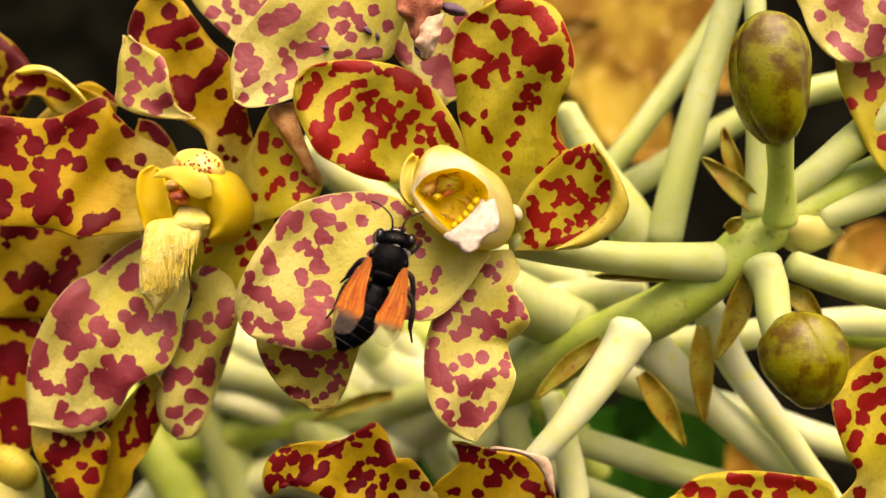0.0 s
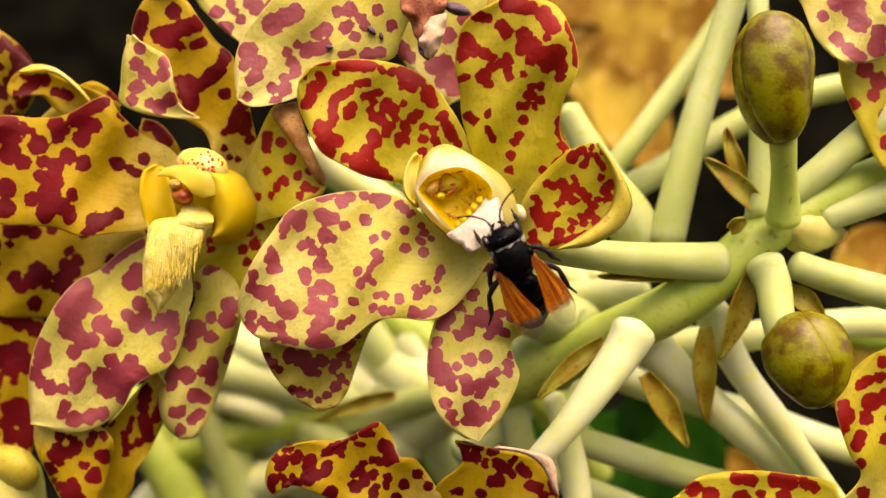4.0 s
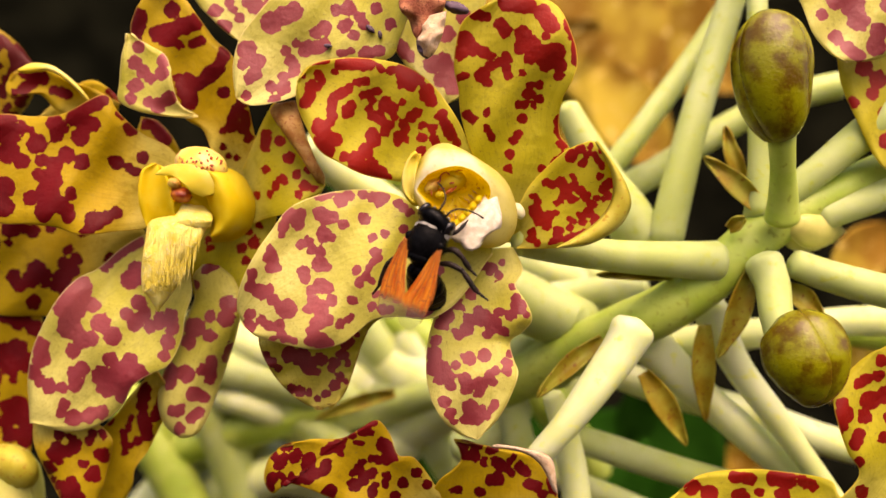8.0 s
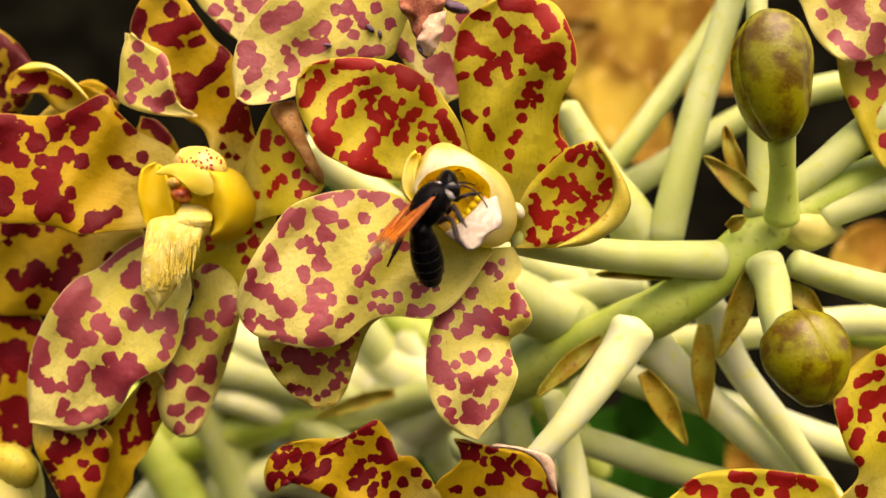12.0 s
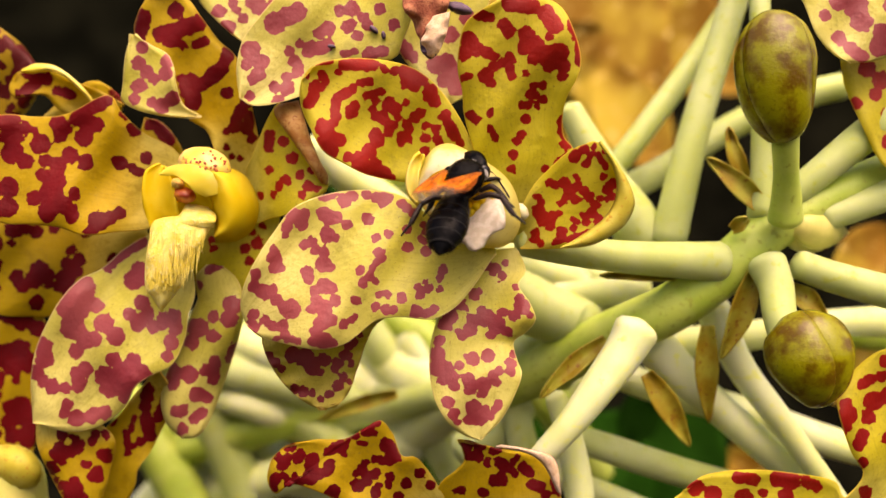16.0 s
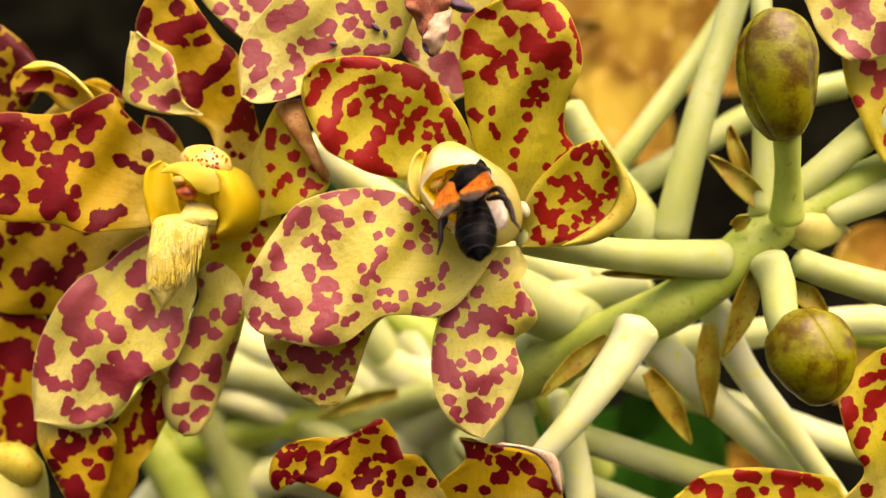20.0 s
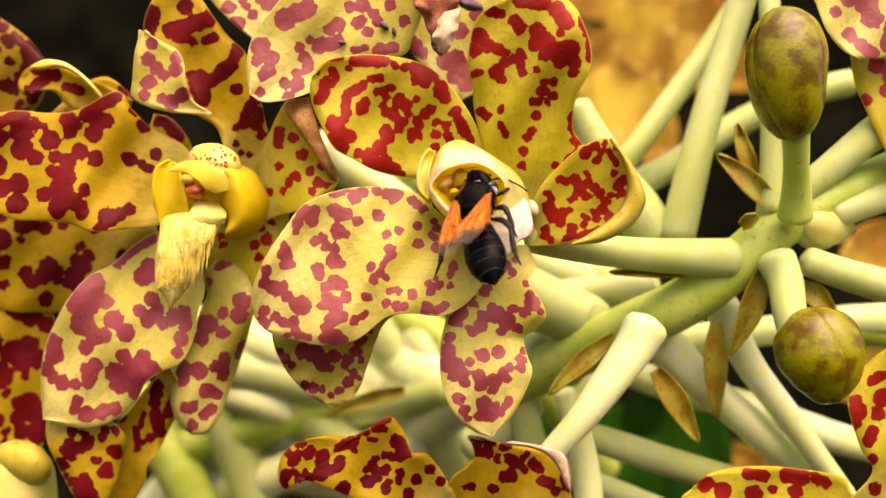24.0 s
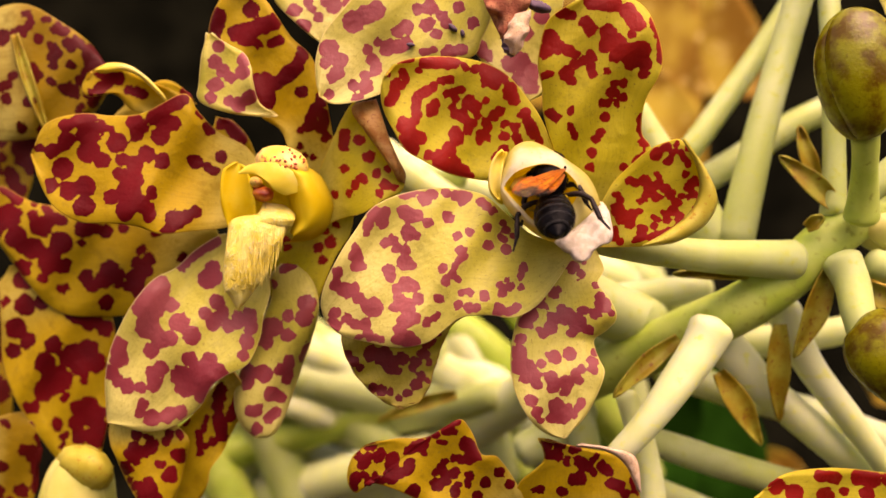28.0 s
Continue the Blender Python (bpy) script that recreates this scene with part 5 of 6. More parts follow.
stem("pedicel", stalk, [(720, 300, 234, 26), (650, 310, 234, 24), (540, 300, 236, 20)], STEM)
stem("pedicel", stalk, [(900, 610, 225, 46), (960, 640, 225, 48), (1020, 640, 225, 40)], STEM)
stem("pedicel", stalk, [(900, 700, 225, 26), (920, 780, 225, 28), (940, 900, 225, 28)], STEM)
stem("pedicel", stalk, [(800, 800, 229, 30), (860, 770, 229, 34), (930, 700, 229, 34)], STEM)
for k, (a, b, r) in enumerate((((380, 650), (560, 690), 56), ((390, 770), (570, 715), 50), ((540, 760), (700, 860), 50), ((440, 850), (640, 800), 55), ((660, 600), (760, 760), 60), ((720, 720), (800, 800), 50),
                              ((900, 440), (1010, 500), 55), ((940, 480), (1000, 640), 60), ((960, 330), (1040, 480), 60), ((880, 600), (1000, 760), 55), ((620, 280), (760, 330), 40), ((860, 760), (980, 830), 40),
                              ((1030, 480), (1120, 560), 40), ((690, 560), (790, 640), 60), ((560, 640), (700, 700), 60), ((400, 590), (500, 640), 46), ((460, 700), (560, 760), 50), ((250, 760), (330, 900), 60), ((360, 690), (480, 730), 40), ((700, 560), (740, 640), 60), ((380, 760), (430, 880), 60))):
    du, dv = 0.55 * (b[0] - a[0]), 0.55 * (b[1] - a[1])
    stem("pedicel", stalk, [(a[0] - du, a[1] - dv, 284 + 6 * (k % 4), 0.6 * r), ((a[0] + b[0]) / 2 + 12, (a[1] + b[1]) / 2, 278 + 4 * (k % 3), 0.66 * r), (b[0] + du, b[1] + dv, 284, 0.6 * r)], (STEM, STEM_GREEN, STEM_WHITE, STEM_WHITE)[k % 4])
for a, b, w, bend in (((1350, 372, 190), (1246, 277, 193), 20, 4), ((1316, 318, 195), (1284, 222, 196), 15, -3), ((1330, 480, 188), (1270, 634, 193), 22, -6), ((1248, 575, 195), (1250, 746, 201), 21, 3),
                      ((1140, 660, 196), (1216, 788, 198), 22, -3), ((1068, 600, 194), (950, 704, 192), 17, 5), ((1200, 488, 194), (1056, 486, 192), 9, 2), ((1392, 508, 192), (1458, 560, 190), 20, -4),
                      ((1290, 405, 188), (1318, 385, 186), 12, 0), ((700, 694, 236), (560, 742, 236), 13, 4)):
    leaf("bract", stalk, a, b, w, BRACT, "olive-brown pointed bract", bend)

large_bud = thing("flower_bud", P(1384, 245, 173), "large glossy olive bud with reddish flush on a green stalk", "bud", "flower buds")
spindle("bud_sepal", large_bud, [(1384, 244, 173.5, 16), (1382, 236, 173, 34), (1376, 205, 172, 53), (1368, 160, 171.5, 65), (1365, 112, 171.5, 69), (1367, 72, 171.5, 62), (1372, 43, 171.5, 48), (1376, 27, 171.5, 29), (1378, 20, 171.5, 3)], BUD, spin=2.6)
round_bud = thing("flower_bud", P(1392, 600, 184), "round glossy olive bud hanging on a pale stalk", "bud", "flower buds")
spindle("bud_sepal", round_bud, [(1408, 562, 177, 14), (1410, 568, 176.5, 42), (1417, 590, 175.5, 67), (1425, 632, 174.5, 75), (1430, 668, 174, 65), (1429, 698, 174, 43), (1426, 714, 174, 21), (1424, 720, 174, 3)], BUD, "", 3, 0.05, 0.6, spin=1.4)
small_bud = thing("flower_bud", P(1400, 410, 189), "small pointed pale green bud with red-edged tip", "bud", "flower buds")
spindle("bud_sepal", small_bud, [(1392, 388, 190, 16), (1402, 393, 191, 32), (1425, 402, 194, 44), (1455, 406, 198, 32), (1480, 408, 201, 14), (1496, 409, 202.5, 2)], BUD_YOUNG, "", 3, 0.14)
leaf("bud_edge", small_bud, (1440, 440, 194), (1494, 411, 201), 3, DRIED, "red edge of the bud", 2, 0.2)

# ---- leaves and litter far behind ----
behind = thing("far_foliage", P(1120, 120, 420), "brown withering leaves blurred behind the stalk", "leaves", kind="stuff")
rng = random.Random(4)
for u, v, d, size, mat in ((1080, 60, 430, 190, FAR_BROWN), (1180, 40, 450, 190, FAR_BROWN), (1050, 180, 440, 130, FAR_BROWN), (1130, 210, 420, 110, FAR_BROWN), (1010, 20, 470, 160, FAR_BROWN), (1530, 455, 330, 80, FAR_BROWN),
                           (1540, 640, 330, 90, FAR_BROWN), (1130, 720, 330, 60, FAR_GREEN), (1180, 780, 360, 170, FAR_GREEN), (1090, 850, 350, 130, FAR_GREEN), (640, 330, 330, 70, FAR_GREEN), (800, 800, 330, 90, FAR_GREEN),
                           (980, 740, 330, 80, FAR_GREEN), (1330, 830, 380, 60, FAR_BROWN), (1130, 140, 430, 120, FAR_BROWN), (960, 90, 430, 120, FAR_BROWN)):
    turn = rng.uniform(0, 6.28)
    du, dv = math.cos(turn) * size, math.sin(turn) * size
    leaf("leaf", behind, (u - du, v - dv, d + 6), (u + du, v + dv, d - 6), size * 0.62, mat, "", 6, 3, 1.0)

# ---- the bee: x to its right, y forward, z its back; mm ----
bee = thing("bee", P(684, 452, 167), "large black bee with amber wings foraging on the flower", "bee")


def lathe(profile, sides=24, flat=0.85, n=30, bumps=0.0):
    """A form along y: profile of (y, radius, z), flattened in z; mm."""
    p = spline(profile, n)
    ang = np.linspace(0, 2 * np.pi, sides, endpoint=False)[None, :]
    r = p[:, 1:2] * (1 + bumps * np.sin(7 * ang + 3 * p[:, :1]))
    verts = np.stack([r * np.cos(ang), p[:, :1] + 0 * ang, p[:, 2:3] + r * flat * np.sin(ang)], -1).reshape(-1, 3) / 1000
    faces = [(i * sides + j, (i + 1) * sides + j, (i + 1) * sides + (j + 1) % sides, i * sides + (j + 1) % sides) for i in range(n - 1) for j in range(sides)]
    faces += [tuple(range(sides)), tuple((n - 1) * sides + j for j in range(sides - 1, -1, -1))]
    return verts, faces


def lump(x, y, z, a, b, c, n=14, sides=20):
    t = np.linspace(0.04, math.pi - 0.04, n)[:, None]
    ang = np.linspace(0, 2 * np.pi, sides, endpoint=False)[None, :]
    verts = np.stack([x + a * np.sin(t) * np.cos(ang), y + b * np.cos(t) + 0 * ang, z + c * np.sin(t) * np.sin(ang)], -1).reshape(-1, 3) / 1000
    faces = [(i * sides + j, i * sides + (j + 1) % sides, (i + 1) * sides + (j + 1) % sides, (i + 1) * sides + j) for i in range(n - 1) for j in range(sides)]
    faces += [tuple(range(sides - 1, -1, -1)), tuple((n - 1) * sides + j for j in range(sides))]
    return verts, faces


def bee_part(name, made, mat, parent=bee, label="", at=(0, 0, 0), layers=None):
    ob = part(name, made[0], made[1], mat, parent, label, layers, origin=(1e-9, 0, 0))
    ob.location = Vector(at) / 1000
    return ob


thorax = bee_part("thorax", lathe([(4.2, 0.5, 0), (3.9, 2.0, 0.2), (2.8, 3.2, 0.35), (0.8, 3.75, 0.4), (-1.4, 3.55, 0.3), (-3.0, 2.7, 0.0), (-4.2, 1.4, -0.3), (-4.6, 0.5, -0.3)], 32, 0.88), CHITIN_DULL, label="downy black thorax")
bee_part("collar", lathe([(4.2, 1.7, -0.3), (4.1, 2.4, -0.3), (3.8, 2.75, -0.3), (3.45, 2.85, -0.3), (3.1, 2.8, -0.3)], 30, 0.94, 12, 0.05), HAIR_PALE, thorax, "pale grey hair collar")
bee_part("scutellum", lump(0, -2.5, 2.2, 2.3, 1.1, 0.95), CHITIN, thorax)
for side in (-1, 1):
    bee_part("wing_base", lump(3.3 * side, 0.7, 1.8, 0.75, 0.95, 0.6, 10, 12), CHITIN, thorax)
    bee_part("side_hair", lump(3.0 * side, 2.9, -0.4, 0.7, 0.9, 1.3, 10, 14), HAIR_PALE, thorax, "pale hair tuft")
down = random.Random(5)


def hair_coat(count, place, length):
    """Short hairs, as one mesh; place gives a root and the way out, mm."""
    verts, faces = [], []
    for _ in range(count):
        root, out = place()
        root, out = np.array(root), np.array(out) + np.array([down.uniform(-0.5, 0.5) for _ in range(3)])
        tip = root + out / np.linalg.norm(out) * length * down.uniform(0.5, 1.1)
        side = np.cross(out, (0.3, 0.5, 0.8))
        side = side / np.linalg.norm(side) * 0.035
        up = np.cross(side, out)
        up = up / np.linalg.norm(up) * 0.035
        i = len(verts)
        verts += [root + side, root - 0.5 * side + up, root - 0.5 * side - up, tip]
        faces += [(i, i + 1, i + 3), (i + 1, i + 2, i + 3), (i + 2, i, i + 3)]
    return np.array(verts) / 1000, faces


def round_body(low, high, radius, flat):
    def place():
        y, turn = down.uniform(low, high), down.uniform(0, 6.28)
        r = radius(y)
        return (r * math.cos(turn), y, flat * r * math.sin(turn)), (math.cos(turn), -0.5, math.sin(turn))
    return place


tagged(bee_part("hair", hair_coat(900, round_body(-3.2, 3.6, lambda y: 3.7 * math.sqrt(max(0.1, 1 - ((y - 0.3) / 4.8) ** 2)), 0.95), 0.6), HAIR_DARK, thorax, "short dark hairs"), kind="stuff")

head = bee_part("head", lathe([(2.1, 0.4, -0.5), (1.8, 2.0, -0.4), (0.9, 3.3, -0.2), (-0.2, 3.75, 0), (-1.2, 3.4, 0.1), (-1.9, 2.0, 0.1), (-2.1, 0.6, 0.1)], 28, 0.78), CHITIN, label="broad glossy black head", at=(0, 4.9, -0.3))
for side in (-1, 1):
    bee_part("eye", lump(3.05 * side, 0.2, 0.1, 1.0, 1.7, 1.9, 12, 16), EYE_DARK, head)
    bee_part("ocellus", lump(0.5 * side, -0.3, 2.75, 0.26, 0.26, 0.2, 6, 8), EYE_DARK, head)
    bee_part("mandible", tube_mesh(np.array([(1.2 * side, 1.6, -1.4), (1.1 * side, 2.6, -1.9), (0.3 * side, 3.2, -2.1)]) / 1000, [0.00055, 0.0004, 0.00015], 8), CHITIN, head)
    pts = spline([(0.9 * side, 1.5, 0.6), (1.0 * side, 2.7, 1.2), (1.5 * side, 4.2, 1.3), (2.9 * side, 5.6, 0.9), (4.6 * side, 6.6, 0.4), (6.0 * side, 7.0, 0.0)], 22) / 1000
    bee_part("antenna", tube_mesh(pts, [0.00022] * 6 + [0.00017] * 14 + [0.0002, 0.0001], 8), LEG_DARK, head)
    bee_part("eye_stripe", lump(1.75 * side, 1.45, 0.3, 0.35, 0.5, 1.2, 8, 12), HAIR_PALE, head, "pale stripe beside the eye")
bee_part("face_hair", lump(0, 1.85, -0.2, 1.35, 0.5, 1.0, 10, 14), HAIR_PALE, head, "pale hair on the face")

abdomen = bee_part("abdomen", lathe([(0.7, 0.6, 0), (0.2, 1.8, 0), (-0.8, 2.6, 0), (-2.8, 3.0, 0)], 30, 0.8, 12), CHITIN, label="segmented black abdomen", at=(0, -4.4, -0.3))
for i in range(5):
    y0 = -2.2 - i * 2.08
    r0, r1 = (3.0, 3.4, 3.8, 3.85, 3.4)[i], (3.4, 3.8, 3.9, 3.45, 2.45)[i]
    bee_part("segment", lathe([(y0 + 0.3, r0 - 0.5, 0), (y0, r0 - 0.06, 0), (y0 - 1.0, (r0 + r1) / 2 + 0.06, 0), (y0 - 1.9, r1, 0), (y0 - 2.12, r1 - 0.06, 0), (y0 - 2.3, r1 - 0.5, 0)], 32, 0.8, 18), CHITIN if i % 2 else CHITIN_DULL, abdomen)
    bee_part("segment_edge", lathe([(y0 - 2.0, r1 - 0.12, 0), (y0 - 2.1, r1 + 0.015, 0), (y0 - 2.2, r1 - 0.02, 0), (y0 - 2.26, r1 - 0.3, 0)], 32, 0.8, 8), SEAM, abdomen)
bee_part("tail_tip", lathe([(-12.2, 2.2, 0), (-13.0, 1.75, -0.1), (-13.9, 1.05, -0.2), (-14.5, 0.45, -0.2), (-14.7, 0.1, -0.2)], 24, 0.75, 12), CHITIN, abdomen)
tagged(bee_part("hair", hair_coat(700, round_body(-13.2, -2.5, lambda y: float(np.interp(-y, (2.5, 5, 8, 10.5, 12.2, 13.2), (2.5, 3.3, 3.6, 3.5, 2.6, 1.8))), 0.8), 0.4), HAIR_DARK, abdomen, "short dark hairs"), kind="stuff")


def wing_mesh(length, width, side):
    """A wing from its root along -y: straight fore edge, widening to a rounded tip, slightly pleated; mm."""
    n, m = 36, 19
    s = np.linspace(0, 1, n)[:, None] * np.ones((1, m))
    w = np.linspace(0, 1, m)[None, :] * np.ones((n, 1))
    span = width * np.clip(0.17 + 1.0 * s / 0.8, 0, 1.0) * np.sqrt(np.clip(1 - (np.clip((s - 0.66) / 0.345, 0, 1)) ** 2.4, 0.0, 1))
    bow = 0.9 * np.sin(np.pi * s * 0.9) - 1.6 * np.clip((s - 0.72) / 0.28, 0, 1) ** 2
    x = side * (0.3 + bow - w * span)
    y = -length * s + 0.5 * w * (1 - s)
    z = 0.10 * np.sin(w * 19 + 2 * s) * np.minimum(1, 3 * s) + 0.35 * np.sin(np.pi * s) - 0.35 * (w - 0.5) ** 2 * s
    top = np.stack([x, y, z], -1) / 1000
    bottom = top - np.array([0, 0, 0.00005])
    verts = np.concatenate([top.reshape(-1, 3), bottom.reshape(-1, 3)])
    return verts, sheet_faces(n, m), {"along": np.concatenate([s.ravel(), s.ravel()]), "across": np.concatenate([w.ravel(), w.ravel()])}, top


def wing_veins(top):
    """Veins that fan out over a wing, joined by a few cross veins."""
    n, m, _ = top.shape
    verts, faces = [], []
    lines = [[top[i, j] for i in range(0, int(n * far))] for j, far in ((0, 0.9), (3, 0.8), (7, 0.78), (11, 0.74), (15, 0.62))]
    lines += [[top[i, j] for j in range(a, b + 1)] for i, a, b in ((12, 3, 7), (17, 7, 11), (20, 0, 3), (22, 3, 7), (25, 7, 11), (19, 11, 15))]
    for line in lines:
        pts = spline([tuple(q) for q in np.array(line) * 1000], 14) / 1000
        a, f = tube_mesh(pts + np.array([0, 0, 0.00003]), np.linspace(0.12, 0.05, 14) / 1000, 6)
        faces += [tuple(len(verts) + x for x in face) for face in f]
        verts += a.tolist()
    return verts, faces


fore, hind = [], []
FORE_AT, HIND_AT = (3.5, 0.3, 2.0), (3.1, -0.9, 1.7)
for side in (-1, 1):
    for wings, name, length, width, at, label in ((fore, "forewing", 15.8, 5.3, FORE_AT, "amber forewing with a smoky clear tip"), (hind, "hindwing", 11.5, 4.2, HIND_AT, "amber hindwing")):
        verts, faces, layers, top = wing_mesh(length, width, side)
        wing = bee_part(name, (verts, faces), WING, label=label, at=(at[0] * side, at[1], at[2]), layers=layers)
        bee_part("venation", wing_veins(top), VEIN, wing)
        wings.append(wing)


def leg_part(points, radii, side):
    pts = spline([(x * side, y, z) for x, y, z in points], 22) / 1000
    k = np.linspace(0, 1, len(radii))
    return tube_mesh(pts, np.interp(np.linspace(0, 1, 22), k, radii) / 1000, 9)


legs = []
LEGS = (((1.8, 3.0, -2.4), [(0, 0, 0), (1.8, 0.9, -0.2), (2.4, 1.9, -0.8), (2.5, 3.1, -2.0), (2.6, 4.0, -2.8)]),
        ((2.6, 0.0, -2.4), [(0, 0, 0), (2.2, -0.6, 0.6), (3.3, -2.4, 0.2), (3.8, -4.8, -1.0), (4.6, -6.4, -1.6)]),
        ((2.4, -2.6, -2.2), [(0, 0, 0), (2.8, -1.4, 0.8), (4.6, -3.4, 0.7), (5.2, -7.8, -0.6), (6.4, -10.2, -1.6)]))
for at, points in LEGS:
    for side in (-1, 1):
        thick = 0.6 if at[1] > 2 else 0.82
        leg = bee_part("leg", leg_part(points[:3], [0.45 * thick, 0.7 * thick, 0.75 * thick, 0.6 * thick], side), LEG_DARK, at=(at[0] * side, at[1], at[2]))
        bee_part("shin", leg_part(points[2:4], [0.55 * thick, 0.72 * thick, 0.6 * thick], side), LEG_DARK, leg)
        bee_part("foot", leg_part(points[3:], [0.42 * thick, 0.32 * thick, 0.22 * thick], side), LEG_DARK, leg)
        legs.append((leg, side, at))


# ---- motion ----
def bee_pose(u, v, d, heading, pitch, roll):
    """heading: degrees clockwise from straight up; pitch: head away from the eye; roll: its back leans to the left."""
    base = Matrix(((1, 0, 0), (0, 0, -1), (0, 1, 0))).to_4x4()
    return Matrix.Translation(P(u, v, d)) @ Matrix.Rotation(radians(heading), 4, "Y") @ base @ Matrix.Rotation(radians(-pitch), 4, "X") @ Matrix.Rotation(radians(-roll), 4, "Y")


BEE = [
    (0.0, 690, 465, 166, 17, 9, 0), (0.3, 681, 453, 166, 21, 6, 1), (0.6, 688, 467, 166, 30, 10, 13), (1.0, 700, 457, 166, 19, 8, 14), (1.5, 793, 526, 165, 61, 4, 9),
    (2.0, 849, 509, 165, 44, -5, 9), (2.5, 861, 482, 165, 22, -10, -10), (3.0, 861, 506, 164, 10, -17, -9), (3.5, 923, 446, 162, -20, -25, 2),
    (4.4, 880, 478, 161, -30, -18, 6), (5.5, 810, 501, 160, -41, -50, 10), (6.0, 787, 501, 160, -12, -55, 21), (6.3, 770, 468, 161, -8, -47, 19),
    (7.0, 762, 475, 161, 9, -5, 33), (8.0, 754, 436, 162, 20, -3, 20), (8.5, 767, 411, 162, 28, 4, 34), (9.0, 728, 420, 162, 23, -6, 42),
    (10.0, 741, 410, 162, 19, 5, 55), (11.0, 752, 395, 162, 22, 15, 55), (12.0, 764, 365, 162, 35, 15, 65), (13.5, 795, 346, 162.5, 36, 24, 52),
    (15.0, 824, 323, 164, 32, 37, 38), (16.0, 815, 321, 164, 29, 40, 33), (17.0, 792, 346, 163, 32, 30, 42), (18.0, 808, 327, 164, 33, 34, 38),
    (19.0, 818, 333, 165, 18, 38, 32), (20.0, 824, 334, 165, 3, 49, 23), (21.0, 818, 339, 165, 15, 39, 32), (22.5, 819, 352, 165, 12, 36, 36),
    (24.0, 818, 368, 165, 9, 33, 33), (25.0, 828, 333, 169, -2, 34, 24), (26.0, 847, 353, 169, -2, 40, 13), (27.0, 820, 328, 169, -2, 40, 15),
    (28.0, 817, 325, 169, -2, 41, 15),
]
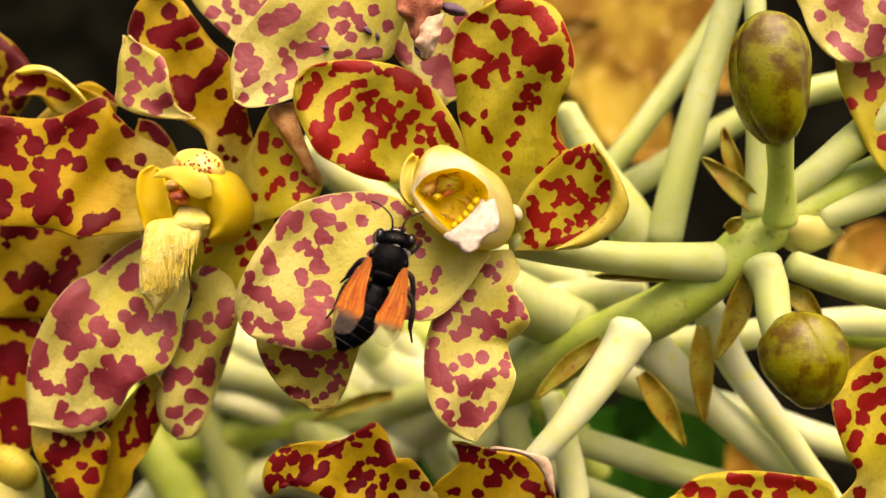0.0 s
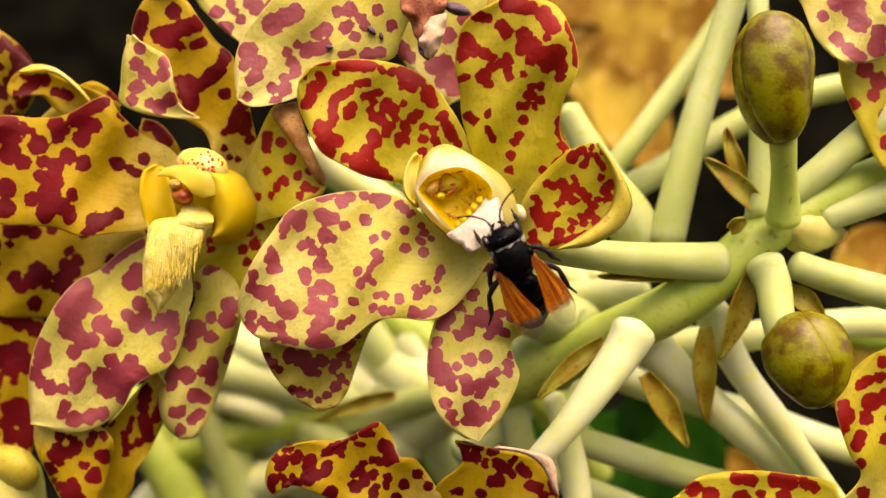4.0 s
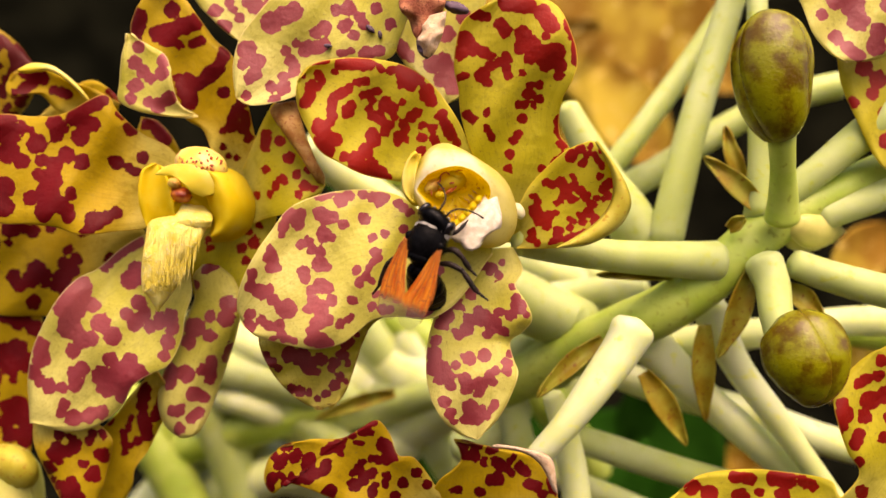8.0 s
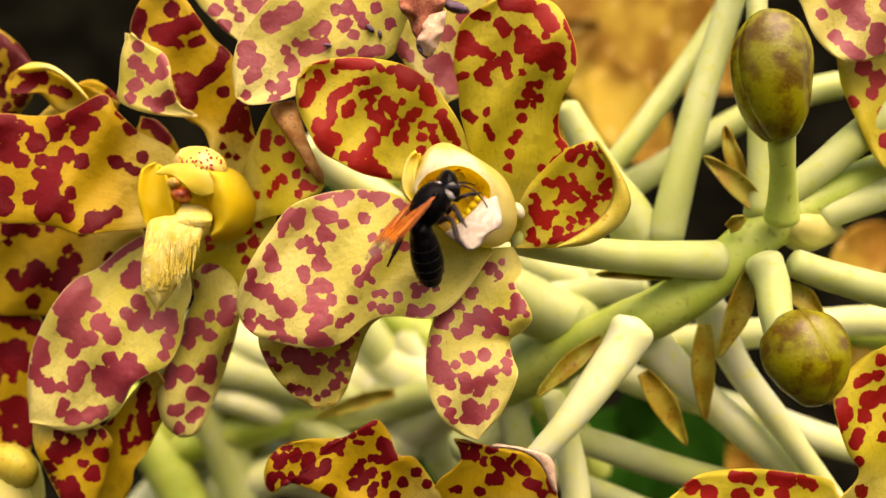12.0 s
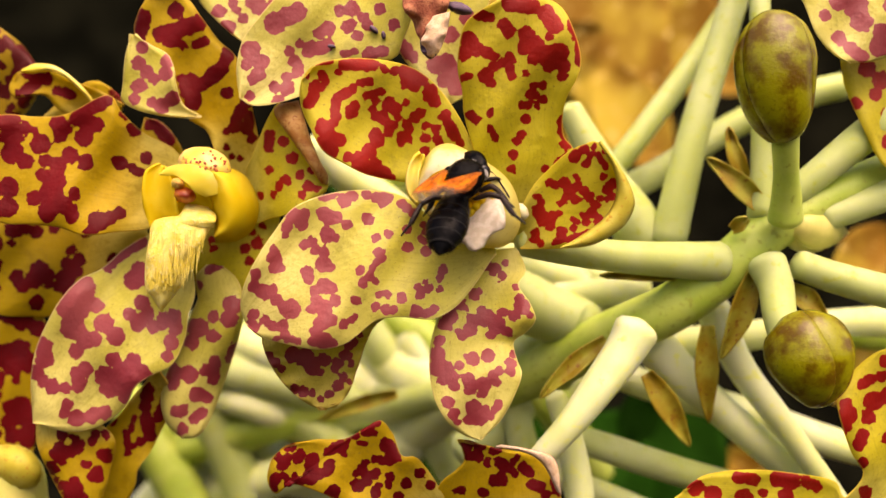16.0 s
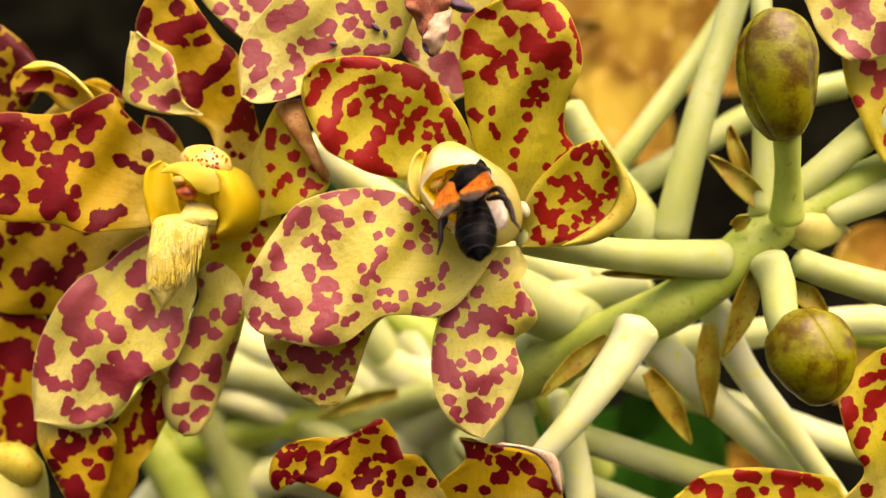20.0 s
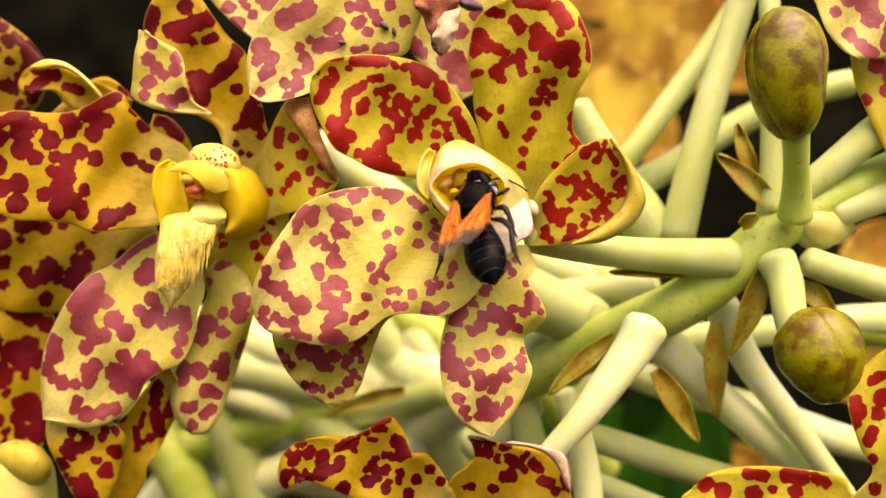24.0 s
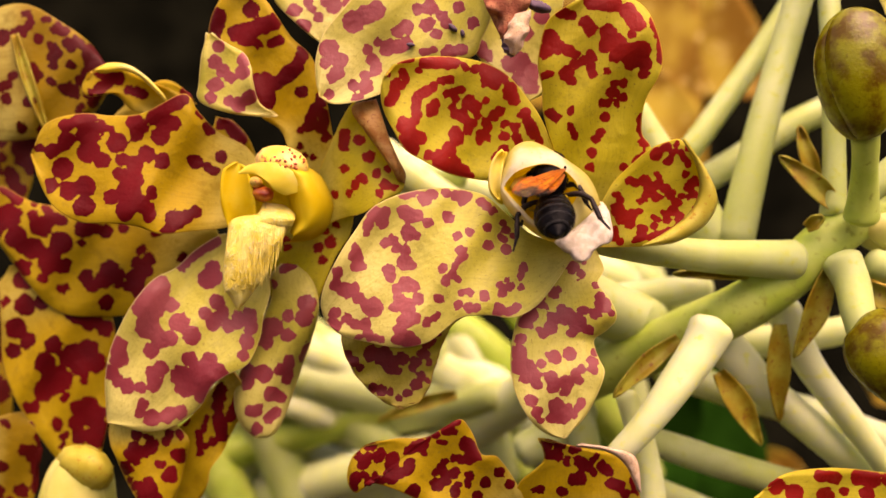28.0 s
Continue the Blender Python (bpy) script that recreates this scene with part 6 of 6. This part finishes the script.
# seconds; degrees: abdomen bent down and swung to its right, head bent down and turned to its left; each wing's spread and lift, left and right
BODY = [
    (0.0, 1, -16, 6, 7, 10, 6, 8, 6), (0.3, -1, -6, 18, -6, 3, 3, 17, 4), (0.6, 1, -4, 18, -13, 5, 0, 11, 18), (1.0, 8, -17, 23, -27, 15, 5, 3, 11),
    (1.5, -2, -5, 28, -17, 8, 3, 10, 8), (2.0, 12, 7, 29, -24, 11, 8, 5, 8), (2.5, -4, 6, 20, -33, 11, 10, 17, -5), (3.0, 24, -1, 32, -19, 17, -4, 10, -14),
    (3.5, 19, -16, 31, -5, 6, -9, 12, -14), (4.4, 26, -6, 16, 0, 2, 8, 8, 14), (5.5, 14, 0, 9, -10, -5, -5, 8, 10), (6.0, 24, 1, 33, 21, -2, -10, 14, -7),
    (6.3, 40, 20, 23, -4, 6, 2, 5, 7), (7.0, 95, 127, 32, 2, 14, -25, 9, -20), (8.0, 58, 9, 38, -17, -2, 5, 6, 7), (8.5, 56, -2, 40, -27, 0, -1, 13, 2),
    (9.0, 67, 8, 59, -26, 12, -7, 1, 5), (10.0, 59, -23, 61, -23, 2, 2, 2, 4), (11.0, 13, 40, 60, -32, 8, 3, -5, 1), (12.0, 57, -36, 65, -28, 5, 3, -8, 4),
    (13.5, 40, -14, 62, -34, 2, 4, -4, 5), (15.0, 6, 10, 67, -42, -4, 13, 6, 16), (16.0, 5, 8, 60, -42, -2, 17, 0, 22), (17.0, 7, 17, 61, -42, 8, 8, -10, 9),
    (18.0, 8, 17, 61, -42, 3, 9, -3, 12), (19.0, 5, 10, 48, -42, -1, 17, 3, 23), (20.0, 10, 3, 77, -42, 3, 14, 2, 19), (21.0, 12, 23, 64, -42, -2, 8, 5, 13),
    (22.5, 15, 21, 52, -42, 0, 2, 3, 8), (24.0, 4, 20, 42, -42, -2, 10, 3, 19), (25.0, -4, 14, 80, 0, -6, 34, -14, 32), (26.0, -19, -2, 80, 0, 7, 32, -21, 24),
    (27.0, -18, 5, 80, 0, 3, 31, -26, 25), (28.0, -18, 2, 80, 0, 5, 33, -30, 26),
]


def motions():
    walk(bee, [(t, bee_pose(*row)) for t, *row in BEE])
    walk(abdomen, [(t, pose(0, -0.0044, -0.0003, bend, 0, swing)) for t, bend, swing, *rest in BODY])
    walk(head, [(t, pose(0, 0.0049, -0.0003, -nod, 0, turn)) for t, bend, swing, nod, turn, *rest in BODY])
    for wings, at, extra in ((fore, FORE_AT, 0), (hind, HIND_AT, 6)):
        for k, (wing, side) in enumerate(zip(wings, (-1, 1))):
            rows = [(row[0], row[5 + 2 * k] + extra, row[6 + 2 * k]) for row in BODY]
            walk(wing, [(t, pose(side * at[0] / 1000, at[1] / 1000, at[2] / 1000, -lift, side * 6, side * spread)) for t, spread, lift in rows])
    step = random.Random(7)
    for leg, side, at in legs:
        rows = []
        for t in (0.0, 0.5, 1.0, 1.3, 1.6, 1.9, 2.2, 2.6, 3.0, 3.5, 4.5, 5.5, 6.0, 6.5, 7.2, 8.0, 9.0, 10.0, 11.5, 13.0, 15.0, 17.0, 19.0, 21.0, 23.5, 24.5, 25.5, 26.5, 28.0):
            swing = 12 if t < 8 else 6
            reach = (40 if at[1] < 2 else 10) if side > 0 and 6.0 < t < 18 else 0
            rows.append((t, pose(at[0] * side / 1000, at[1] / 1000, at[2] / 1000, step.uniform(-swing, swing) * 0.5, step.uniform(-6, 6), reach + step.uniform(-swing, swing))))
        walk(leg, rows)
    rest = pose(0, 0, 0)
    pushed = pose(0.0042, -0.0005, -0.003, 0, 6, 0)
    walk(lip_apex, [(0.0, rest), (19.0, rest), (23.5, pose(0.002, 0, -0.001)), (24.6, pushed), (26.0, pushed), (28.0, pushed)])


motions()
